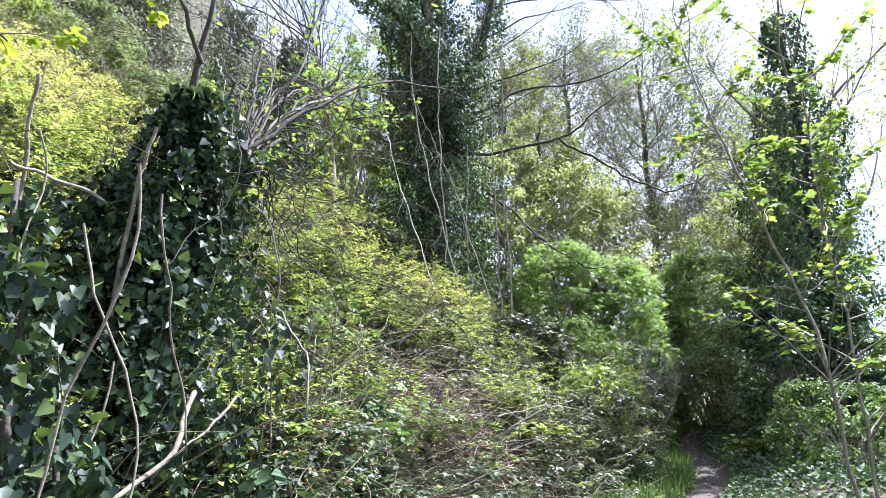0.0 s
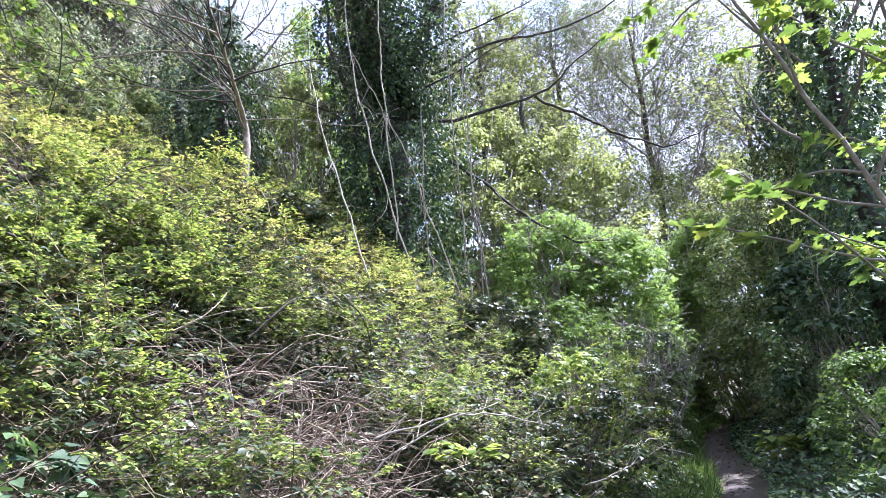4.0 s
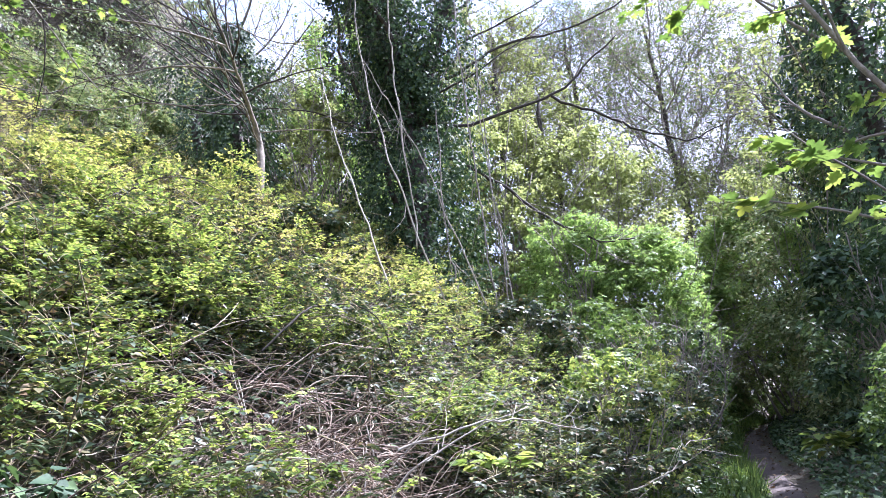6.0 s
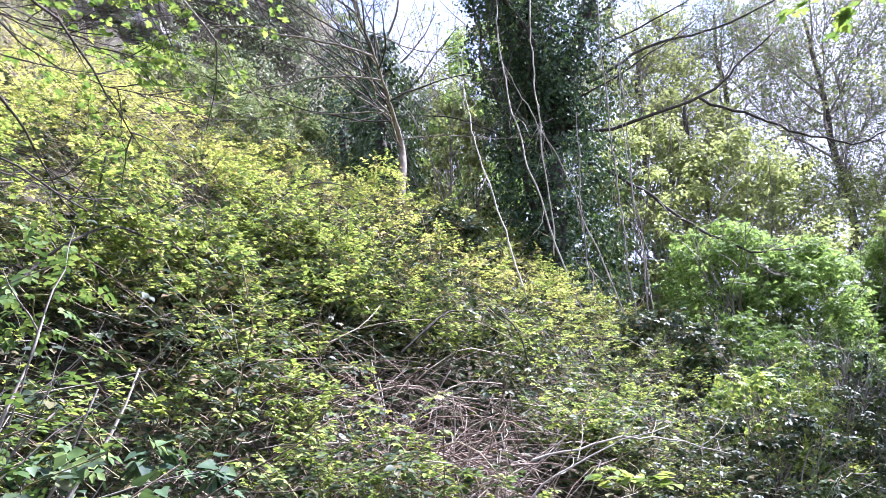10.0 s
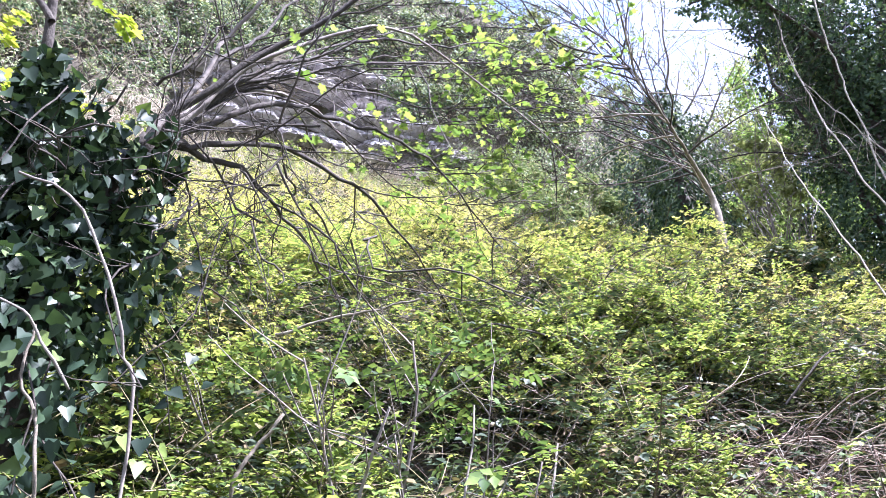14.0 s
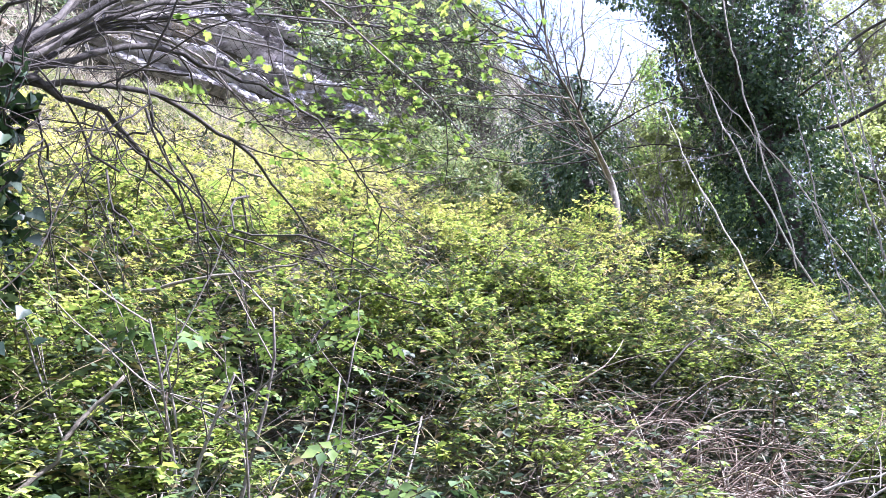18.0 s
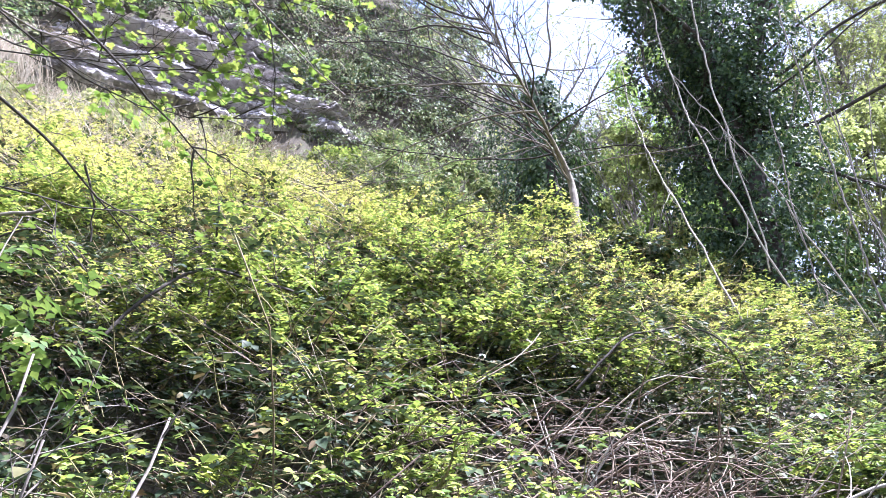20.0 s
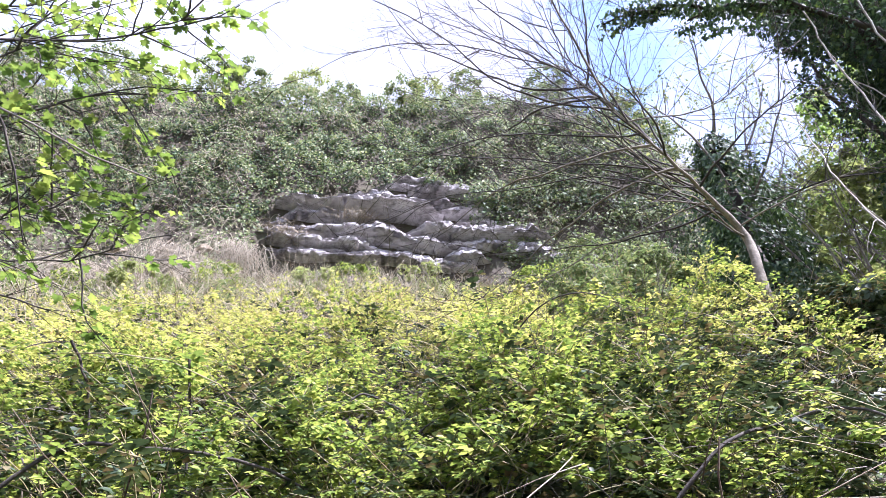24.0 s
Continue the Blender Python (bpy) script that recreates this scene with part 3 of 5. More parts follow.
# low plants along the path, ivy on the ground to its right
verge = thing("verge_plants", "low green weeds and ground ivy along the path edge", "weeds", (2.4, 8, 1.2))
x, y, u = spread(26000, 1.0, 24, 0.22, 1.15, power=0.9)
z = ground_z(x, y) + RNG.uniform(0, 1, len(x)) ** 1.5 * np.clip(u * 0.35, 0.04, 0.35)
nr, tp = leaf_turn(len(x), 0.6)
part("leaves", scatter("leaves", OVAL, np.stack([x, y, z], 1), nr, tp, RNG.uniform(0.03, 0.085, len(x)), M_GRASS), verge, "small fresh green leaves", "stuff")
x, y, u = spread(5000, 1.0, 24, 0.24, 0.9)
z = ground_z(x, y)
tp = np.stack([RNG.normal(0, 0.5, len(x)), RNG.normal(0, 0.5, len(x)), np.ones(len(x))], 1)
part("grass_blade", scatter("grass_blade", BLADE, np.stack([x, y, z], 1), RNG.normal(size=(len(x), 3)) * [1, 1, 0.2], tp, RNG.uniform(0.12, 0.38, len(x)), M_GRASS), verge, "long green grass blades", "stuff")
carpet = thing("ivy_carpet", "dark green ivy carpeting the ground beside the path", "ivy", (4.5, 9, 1.6))
x, y, u = spread(30000, 2.0, 26, -0.34, -5.5, power=1.3)
z = ground_z(x, y) + RNG.uniform(0, 0.14, len(x)) + 0.1 * fbm(x * 2, y * 2)
nr, tp = leaf_turn(len(x), 0.55)
part("leaves", scatter("leaves", IVY_FAR, np.stack([x, y, z], 1), nr, tp, RNG.uniform(0.04, 0.085, len(x)), M_IVY), carpet, "", "stuff")
litter = thing("leaf_litter", "brown dead leaves and twigs scattered on the ground", "leaf litter", (2, 8, 1))
x, y, u = spread(9000, -2, 26, -3.5, 4.5)
z = ground_z(x, y) + np.where(np.abs(u) < 0.34, 0.045, 0.02)
nr, tp = leaf_turn(len(x), 0.35)
part("leaves", scatter("leaves", DIAMOND, np.stack([x, y, z], 1), nr, tp, RNG.uniform(0.025, 0.07, len(x)), M_LITTER), litter, "", "stuff")

# ---------------------------------------------------------------- trees


def one_tube(name, line, r0, r1, mat, parent, label="", sides=9, bulge=0.0):
    K = len(line)
    r = np.linspace(r0, r1, K) * (1 + bulge * RNG.normal(0, 1, K))
    return part(name, tubes(name, line[None], r[None], mat, sides), parent, label)


def crown(parent, limbs, twig_n, twig_len, sub_n, sub_len, r_twig, mat, leaf=None, leaf_mat=None, leaf_n=0, leaf_size=0.06, rise=0.05, label="", leaf_label="", fan=0.75):
    """Twigs, finer twigs and leaves on a set of limbs, each (K, 3)."""
    K = len(limbs[0])
    L = np.stack(limbs)
    s, d, f, _ = offshoots(L, twig_n, 0.2, 1.0, fan)
    t1 = shoots(s, d, twig_len * RNG.uniform(0.5, 1.2, len(s)) * (1.15 - 0.5 * f), 7, 0.13, rise)
    part("twig", tubes("twig", t1, np.linspace(1, 0.35, 7)[None] * r_twig * RNG.uniform(0.7, 1.3, len(s))[:, None], mat, 4), parent, label, "stuff")
    s, d, f, _ = offshoots(t1, sub_n, 0.2, 1.0, 0.65)
    t2 = shoots(s, d, sub_len * RNG.uniform(0.4, 1.2, len(s)), 3, 0.16, rise)
    part("fine_twig", tubes("fine_twig", t2, np.linspace(1, 0.4, 3)[None] * r_twig * 0.42 * np.ones(len(s))[:, None], mat, 3, False), parent, "", "stuff")
    if leaf_n:
        s, d, f, _ = offshoots(t2, leaf_n, 0.3, 1.0, 0.9)
        n = len(s)
        nr = np.stack([RNG.normal(0, 0.5, n), RNG.normal(0, 0.5, n), np.ones(n)], 1)
        part("leaves", scatter("leaves", leaf, s, nr, d + RNG.normal(0, 0.3, (n, 3)), RNG.uniform(0.6, 1.2, n) * leaf_size, leaf_mat), parent, leaf_label, "stuff")
    return t1, t2


def ivy_coat(parent, line, radius, n, size, label="dark glossy ivy leaves", mat=None, leaf=IVY_FAR, lump=0.45, droop=0.6, mess=0.35):
    """Ivy leaves standing off round a stem; radius along the line."""
    K = len(line)
    s = RNG.uniform(0, K - 1.001, n)
    i = s.astype(int)
    f = (s - i)[:, None]
    c = line[i] * (1 - f) + line[i + 1] * f
    a = RNG.uniform(0, 2 * np.pi, n)
    r = np.interp(s, np.arange(K), np.broadcast_to(radius, (K,)))
    ln = fbm(a * 1.6 + 3, c[:, 2] * 1.4, 3) - 0.5 + (fbm(np.cos(a) * 2 + 9, np.sin(a) * 2 + c[:, 2] * 3, 2) - 0.5) * 0.6
    r = r * (1 + lump * ln * 2) * (1 - 0.35 * RNG.uniform(0, 1, n) ** 2)
    out = np.stack([np.cos(a), np.sin(a), np.zeros(n)], 1)
    pos = c + out * r[:, None]
    normal = out + RNG.normal(0, mess, (n, 3)) + [0, 0, 0.5]
    tip = RNG.normal(0, 0.35, (n, 3)) + [0, 0, -droop] + out * 0.35
    return part("ivy_leaves", scatter("ivy_leaves", leaf, pos, normal, tip, RNG.uniform(0.6, 1.2, n) * size, mat or M_IVY), parent, label, "stuff")


def at_ground(x, y, down=0.15):
    return (x, y, float(ground_z(x, y)) - down)


# the big ivy-clad tree above the brambles
big = thing("ivy_clad_tree", "tall tree wrapped in dark ivy with bare upper branches", "tree", at_ground(-0.45, 16.4))
g = np.array(at_ground(-0.45, 16.4))
stem = curve_through([g, g + [0.0, 0, 2.6], g + [-0.1, 0, 5.6], g + [-0.35, 0.1, 9], g + [-0.5, 0.3, 13.0]], 22, 0.03)
one_tube("trunk", stem, 0.34, 0.12, M_DARK, big, "dark bark trunk hidden by ivy")
fork = curve_through([g + [0, 0, 3.6], g + [0.5, 0.1, 5.6], g + [1.3, 0.2, 8.4], g + [2.0, 0.3, 12.5]], 22, 0.04)
one_tube("limb", fork, 0.20, 0.07, M_DARK, big)
fork2 = curve_through([g + [0, 0, 4.6], g + [-0.6, -0.2, 6.4], g + [-1.3, -0.5, 9.0], g + [-1.8, -0.6, 12.0]], 22, 0.04)
one_tube("limb", fork2, 0.16, 0.06, M_DARK, big)
reach = curve_through([(-0.45, 16.3, 9.5), (0.85, 16.9, 9.55), (2.58, 16.96, 9.94), (3.4, 17.0, 10.6), (4.2, 17.1, 11.4)], 22, 0.03)
one_tube("limb", reach, 0.046, 0.014, M_DARK, big, "long bare branch reaching over the path")
reach2 = curve_through([(2.58, 16.96, 9.94), (3.6, 17.0, 9.3), (4.6, 17.0, 8.7), (5.4, 17.0, 8.5), (6.2, 17.0, 8.9)], 22, 0.03)
one_tube("limb", reach2, 0.032, 0.010, M_DARK, big)
reach3 = curve_through([(0.3, 16.5, 8.6), (1.3, 16.9, 8.0), (2.2, 17.0, 7.1), (3.0, 17.0, 6.6), (3.8, 17.0, 6.5)], 22, 0.03)
one_tube("limb", reach3, 0.04, 0.012, M_DARK, big)
reach4 = curve_through([(0.4, 16.4, 10.4), (1.8, 16.7, 11.2), (3.3, 17.0, 11.6), (4.8, 17.2, 12.4), (6.0, 17.2, 13.4)], 22, 0.05)
one_tube("limb", reach4, 0.036, 0.010, M_DARK, big)
more = []
for k in range(11):
    st0 = (fork if k % 2 else stem)[7 + k]
    head = np.array([[1.0 + 0.25 * (k % 4), -0.3 + 0.2 * (k % 3), 0.35 + 0.09 * k]]) if k % 3 else np.array([[-0.9, -0.5, 0.7]])
    l = shoots(st0[None], head, 3.2 + 0.35 * (k % 5), 22, 0.07, 0.01)[0]
    more.append(l)
    one_tube("limb", l, 0.028, 0.008, M_DARK, big, "", 6)
crown(big, more, 14, 1.6, 8, 0.6, 0.008, M_TWIG, rise=0.02)
rad = np.interp(np.linspace(0, 1, 22), [0, 0.25, 0.55, 0.75, 1], [1.05, 1.12, 0.95, 0.6, 0.3])
ivy_coat(big, stem, rad, 34000, 0.085, lump=1.2, mess=0.7)
ivy_coat(big, fork, np.linspace(0.75, 0.3, 22), 9000, 0.085, "", lump=1.4, mess=0.7)
ivy_coat(big, fork2, np.linspace(0.75, 0.35, 22), 8000, 0.085, "", lump=1.4, mess=0.7)
crown(big, [fork, fork2, stem], 26, 2.6, 12, 0.8, 0.014, M_TWIG, rise=0.06, label="bare grey twigs")
crown(big, [reach, reach2, reach3, reach4], 18, 1.7, 9, 0.6, 0.008, M_TWIG, rise=0.03)

IVY_LIMBS = [
    [(-0.8, 16.6, 10.4), (-0.9, 15.3, 11.6), (-1.5, 14.0, 12.0), (-2.2, 12.8, 11.9), (-2.8, 12.0, 11.7)],
    [(-0.7, 16.5, 9.6), (-0.5, 15.4, 10.6), (-0.9, 14.3, 11.4), (-1.4, 13.3, 11.3), (-1.8, 12.6, 10.9)],
    [(-0.6, 16.3, 7.2), (-1.1, 15.8, 8.8), (-1.45, 15.3, 10.4), (-1.65, 15.0, 12.2)],
    [(-0.9, 16.7, 11.6), (-0.9, 15.6, 13.0), (-1.5, 14.4, 13.6), (-2.2, 13.2, 13.7), (-3.0, 12.2, 13.4)],
]
for line in IVY_LIMBS:
    l = curve_through(line, 22, 0.05)
    one_tube("limb", l, 0.07, 0.015, M_DARK, big, "ivy-hung limb", 7)
    ivy_coat(big, l, np.linspace(0.50, 0.26, 22), 2600, 0.08, "", lump=1.3, mess=0.9)
    crown(big, [l], 16, 1.3, 7, 0.5, 0.008, M_DARK, rise=0.0)

# pale leaning vine stems that hang before the big tree
VINES = [
    [(-1.6, 13.9, 10.0), (-1.35, 13.4, 8.6), (-1.09, 12.9, 7.5), (-0.75, 12.6, 6.4), (-0.45, 12.2, 5.5), (-0.1, 11.75, 4.3)],
    [(-0.95, 14.1, 11.2), (-0.85, 14.0, 9.6), (-0.59, 13.8, 8.06), (-0.25, 13.7, 6.7), (0.3, 13.7, 4.7)],
    [(-0.30, 14.2, 11.4), (-0.32, 14.2, 9.2), (-0.20, 14.2, 7.3), (-0.1, 14.13, 5.85)],
    [(-0.95, 14.5, 9.9), (-0.45, 14.6, 8.8), (-0.05, 14.8, 7.9), (0.4, 14.9, 6.4), (0.85, 15.0, 4.8)],
]
# thinner stems behind them
for vx, vy, vz in ((0.3, 14.8, 8.8), (0.85, 15.1, 12.0), (1.1, 15.1, 11.5), (1.15, 16.0, 11.0)):
    VINES.append([(vx, vy + 0.1, vz), (vx - 0.02, vy, vz * 0.72), (vx + 0.08, vy - 0.1, 0.5 * (vz * 0.72 + 4.8)), (vx + 0.12, vy - 0.15, 4.8)])
for k, line in enumerate(VINES):
    v = thing("hanging_vine", "pale bare woody vine stem leaning down from the ivy-clad tree", "vine", line[-1], "hanging vines")
    lp = curve_through(line, 30, 0.018)
    one_tube("stem", lp, 0.008 + 0.003 * (k % 3), 0.012 + 0.004 * (k % 2), M_PALE if k < 4 else M_TWIG, v, "", 6)
    s, d, f, _ = offshoots(lp[None], 7, 0.1, 0.8, 0.5)
    tw = shoots(s, d + [0, 0, -0.3], RNG.uniform(0.3, 0.9, len(s)), 6, 0.15, -0.08)
    part("side_shoot", tubes("side_shoot", tw, np.linspace(0.005, 0.0025, 6)[None] * np.ones((len(s), 1)), M_PALE, 4), v, "", "stuff")

# the leaning tree with the pale trunk
pale = thing("leaning_tree", "slender leaning tree with pale grey trunk and bare spraying branches", "tree", at_ground(-2.27, 12.75))
g = at_ground(-2.27, 12.75)
stem = curve_through([g, (-2.16, 12.66, 6.63), (-2.24, 12.74, 7.45), (-2.18, 12.15, 7.8), (-2.13, 11.45, 8.12), (-2.2, 10.8, 8.65), (-2.35, 10.1, 9.4)], 26, 0.01)
bole = np.interp(np.linspace(0, 1, 26), [0, 0.3, 0.5, 0.75, 1], [0.078, 0.052, 0.026, 0.011, 0.004])
part("trunk", tubes("trunk", stem[None], bole[None], M_BARK, 10), pale, "pale grey bark with a brown scar")
limbs = []
for k in range(36):
    f = 0.34 + 0.018 * k
    st = stem[int(f * 25)]
    to = np.array([-0.8 + 0.6 * math.sin(k * 1.7), -0.9 + 0.6 * math.sin(k * 2.1), 0.45 + 0.02 * k + 0.45 * math.sin(k * 3.3)])
    far_out = k % 7 == 3
    if far_out:
        to = np.array([1.1, -0.4, 0.5])
    sh = shoots(st[None], (to + RNG.normal(0, 0.45, 3))[None], RNG.uniform(2.8, 4.6) if not far_out else 2.0, 22, 0.10, 0.012)[0]
    limbs.append(sh)
    one_tube("limb", sh, RNG.uniform(0.009, 0.017), 0.003, M_DARK if k % 3 else M_BARK, pale, "", 6)
crown(pale, limbs, 12, 1.4, 5, 0.5, 0.0048, M_DARK, rise=0.02, label="bare grey-brown twigs", fan=0.7)

# ivy-covered trunks on the slope behind
for (bx, by, h, r, lean) in ((-3.9, 16.2, 5.6, 0.8, -0.06), (-5.6, 19.5, 5.0, 1.2, 0.0), (-2.2, 20.5, 8.0, 1.0, 0.1), (-8.5, 23.0, 6.5, 1.4, 0.0)):
    t = thing("ivy_clad_tree", "smaller trunk swallowed by dark ivy on the slope", "tree", at_ground(bx, by), "ivy-clad trunks")
    g = np.array(at_ground(bx, by))
    st = curve_through([g, g + [lean * h * 0.5, 0, h * 0.5], g + [lean * h, 0, h]], 16, 0.04)
    one_tube("trunk", st, 0.16, 0.06, M_DARK, t)
    ivy_coat(t, st, np.interp(np.linspace(0, 1, 16), [0, 0.4, 0.8, 1], [0.8, 1, 0.8, 0.35]) * r, int(8000 * r), 0.105, lump=0.8)
    lim = [shoots(st[9 + k][None], np.array([[math.cos(k * 2.4), math.sin(k * 2.4), 0.8]]), h * 0.45, 16, 0.08, 0.03)[0] for k in range(6)]
    for l in lim:
        one_tube("limb", l, 0.035, 0.01, M_TWIG, t, "", 6)
    crown(t, lim, 7, 1.3, 6, 0.5, 0.009, M_TWIG, DIAMOND, M_BUD, 2, 0.07, label="thin bare twigs", leaf_label="sparse young leaves")


def bush(x, y, h, rx, ry, label, leaf, mat, n, size, group="", stems=14, base=0.0, z0=None, name="bush", clumps=60, hollow=0.35):
    """A shrub: stems from the ground, and leaves in uneven clumps round them."""
    g = np.array([x, y, float(ground_z(x, y)) - 0.1 if z0 is None else z0])
    t = thing(name, label, "shrub", g, group)
    a = RNG.uniform(0, 2 * np.pi, stems)
    head = np.stack([np.cos(a) * rx / h, np.sin(a) * ry / h, np.ones(stems) * 1.1], 1)
    st = shoots(np.repeat(g[None], stems, 0) + RNG.normal(0, 0.12, (stems, 3)) * [1, 1, 0], head, h * RNG.uniform(0.7, 1.05, stems), 10, 0.09, 0.02)
    part("stem", tubes("stem", st, np.linspace(1, 0.3, 10)[None] * RNG.uniform(0.004, 0.009, stems)[:, None] * min(h, 3.5), M_TWIG, 5), t, "grey-brown stems", "stuff")
    th = RNG.uniform(0, 2 * np.pi, clumps)
    w = RNG.uniform(hollow, 1, clumps) ** 0.5
    zz = RNG.uniform(base, 1, clumps)
    prof = np.sqrt(np.clip(1 - ((zz - 0.45) / 0.6) ** 2, 0.05, 1))
    c = g + np.stack([np.cos(th) * w * rx * prof, np.sin(th) * w * ry * prof, zz * h], 1)
    who = RNG.integers(0, clumps, n)
    rc = RNG.uniform(0.10, 0.26, clumps) * (rx + ry) * 0.55
    off = RNG.normal(0, 1, (n, 3)) * [1, 1, 0.6]
    off = unit(off) * RNG.uniform(0.15, 1, n)[:, None] ** 0.6
    pos = c[who] + off * rc[who][:, None] * [1, 1, 0.85]
    nr = off * 0.8 + RNG.normal(0, 0.35, (n, 3)) + [0, 0, 0.9]
    tp = off + RNG.normal(0, 0.5, (n, 3)) + [0, 0, -0.25]
    part("leaves", scatter("leaves", leaf, pos, nr, tp, RNG.uniform(0.6, 1.25, n) * size, mat), t, "", "stuff")
    s, d, f, _ = offshoots(st, 5, 0.3, 1.0, 0.7)
    tw = shoots(s, d, h * 0.3 * RNG.uniform(0.4, 1.2, len(s)), 5, 0.12, 0.02)
    part("twig", tubes("twig", tw, np.linspace(0.0025, 0.001, 5)[None] * np.ones((len(s), 1)) * min(h, 3.5), M_TWIG, 3, False), t, "", "stuff")
    return t


GREEN = "leafy fresh green elder bush overhanging the path"
bush(2.5, 17.6, 3.8, 1.3, 1.3, GREEN, PINNATE, M_BUSH, 9000, 0.15, "elder bushes", clumps=170)
bush(3.75, 18.3, 4.2, 1.4, 1.4, GREEN, PINNATE, M_BUSH, 11000, 0.15, "elder bushes", base=0.05, clumps=190)
bush(6.95, 20.7, 5.0, 1.9, 1.6, GREEN, PINNATE, M_BUSH, 11000, 0.15, "elder bushes", base=0.36, clumps=190)
bush(3.5, 16.6, 1.9, 0.9, 0.8, "dark tangle of ivy under the elder", IVY_FAR, M_IVY, 3200, 0.09, "thorn shrubs", clumps=60)
bush(7.9, 25.0, 3.5, 1.5, 1.2, "green shrub closing the end of the path", PINNATE, M_BUSH, 5000, 0.20, "elder bushes", clumps=60)
bush(8.7, 22.3, 3.0, 1.6, 1.3, "green shrub closing the end of the path", PINNATE, M_BUSH, 5000, 0.17, "elder bushes", clumps=80)
bush(10.8, 24.2, 4.2, 2.0, 1.8, "green shrub closing the end of the path", DIAMOND, M_BUD, 7000, 0.12, "elder bushes", clumps=90)
bush(3.2, 20.5, 6.8, 2.2, 1.8, "pale spring-green shrub above the elder", DIAMOND, M_BUD, 13000, 0.11, "pale shrubs", clumps=130)
bush(0.9, 19.0, 5.2, 1.2, 1.2, "pale spring-green sapling clump behind the vines", DIAMOND, M_BUD, 7000, 0.10, "pale shrubs", clumps=90)
bush(1.2, 21.5, 6.4, 1.8, 1.6, "pale spring-green shrub behind the vines", DIAMOND, M_BUD, 11000, 0.11, "pale shrubs", clumps=110)
bush(5.4, 23.5, 7.2, 2.4, 2.0, "pale spring-green shrub above the elder", DIAMOND, M_BUD, 14000, 0.12, "pale shrubs", clumps=130)
bush(-1.0, 23.0, 5.5, 2.0, 1.8, "pale spring-green shrub behind the vines", DIAMOND, M_BUSH, 9000, 0.12, "pale shrubs", clumps=100)
bush(-2.5, 16.5, 4.3, 0.85, 0.8, "bright green shrub between the leaning tree and the ivy", DIAMOND, M_BUD, 5000, 0.085, "pale shrubs", clumps=70)
bush(-2.6, 18.6, 7.0, 1.3, 1.2, "green ivy-hung shrub behind the leaning tree", DIAMOND, M_BUSH, 8000, 0.10, "pale shrubs", clumps=100)
bush(-3.4, 21.5, 8.2, 1.8, 1.6, "pale spring-green shrub behind the vines", DIAMOND, M_BUD, 9000, 0.11, "pale shrubs", clumps=110)
bush(-5.2, 22.5, 6.0, 2.0, 1.8, "olive shrub on the slope behind the leaning tree", DIAMOND, M_OLIVE, 9000, 0.12, "pale shrubs", clumps=110)
bush(7.9, 20.5, 6.4, 1.9, 1.7, "thorny dark shrub beside the path", DIAMOND, M_BUD, 11000, 0.10, "thorn shrubs", clumps=120)
bush(8.6, 24.5, 7.0, 2.2, 2.0, "thorny shrub beside the path", DIAMOND, M_BUD, 10000, 0.11, "thorn shrubs", clumps=120)
bush(7.0, 17.0, 5.2, 1.5, 1.5, "twiggy olive thorn bush beside the path", DIAMOND, M_OLIVE, 13000, 0.085, "thorn shrubs", clumps=100)
bush(6.2, 13.0, 2.7, 1.2, 1.3, "ivy-grown dark thorn bush beside the path", IVY_FAR, M_IVY, 9000, 0.09, "thorn shrubs", clumps=90)
bush(5.2, 10.4, 1.2, 0.8, 0.8, "low green bush in ivy beside the path", IVY_FAR, M_GRASS, 4200, 0.055, "thorn shrubs", clumps=50)
bush(8.2, 9.5, 4.2, 1.8, 1.8, "ivy-grown dark thorn bush beside the path", IVY_FAR, M_IVY, 7000, 0.10, "thorn shrubs", clumps=90)
bush(1.3, 14.0, 1.4, 1.0, 0.9, "low bramble mound under the vines", TRIO_MID, M_OLD, 2600, 0.12, "low mounds")
bush(2.2, 15.2, 1.9, 1.0, 0.9, "low bramble mound under the vines", TRIO_MID, M_GRASS, 2800, 0.12, "low mounds")
bush(-1.6, 12.5, 1.1, 0.9, 0.7, "dark bramble mound at the foot of the leaning tree", TRIO_MID, M_OLD, 2600, 0.11, "low mounds")
for k in range(9):
    y0 = 10.2 + 0.72 * k
    edge = 1.15 + 0.22 * (k % 3)
    bush(float(path_x(y0)) - edge, y0, 1.25 + 0.11 * k, 0.62, 0.6, "bramble mound bulging over the path edge", TRIO_MID, (M_OLD, M_FRESH, M_GRASS)[k % 3], 1700, 0.085, "edge mounds", clumps=46, stems=18)
for k in range(5):
    y0 = 14.6 + 0.6 * k
    bush(float(path_x(y0)) - 0.95 + 0.1 * (k % 2), y0, 2.1, 0.6, 0.6, "dark tangle of ivy and stems under the elder", IVY_FAR, M_IVY if k % 2 else M_GRASS, 1500, 0.085, "thorn shrubs", clumps=40, stems=26)
bush(4.7, 8.8, 1.0, 0.6, 0.6, "small green shrub at the path side", OVAL, M_GRASS, 1300, 0.07, "low mounds")

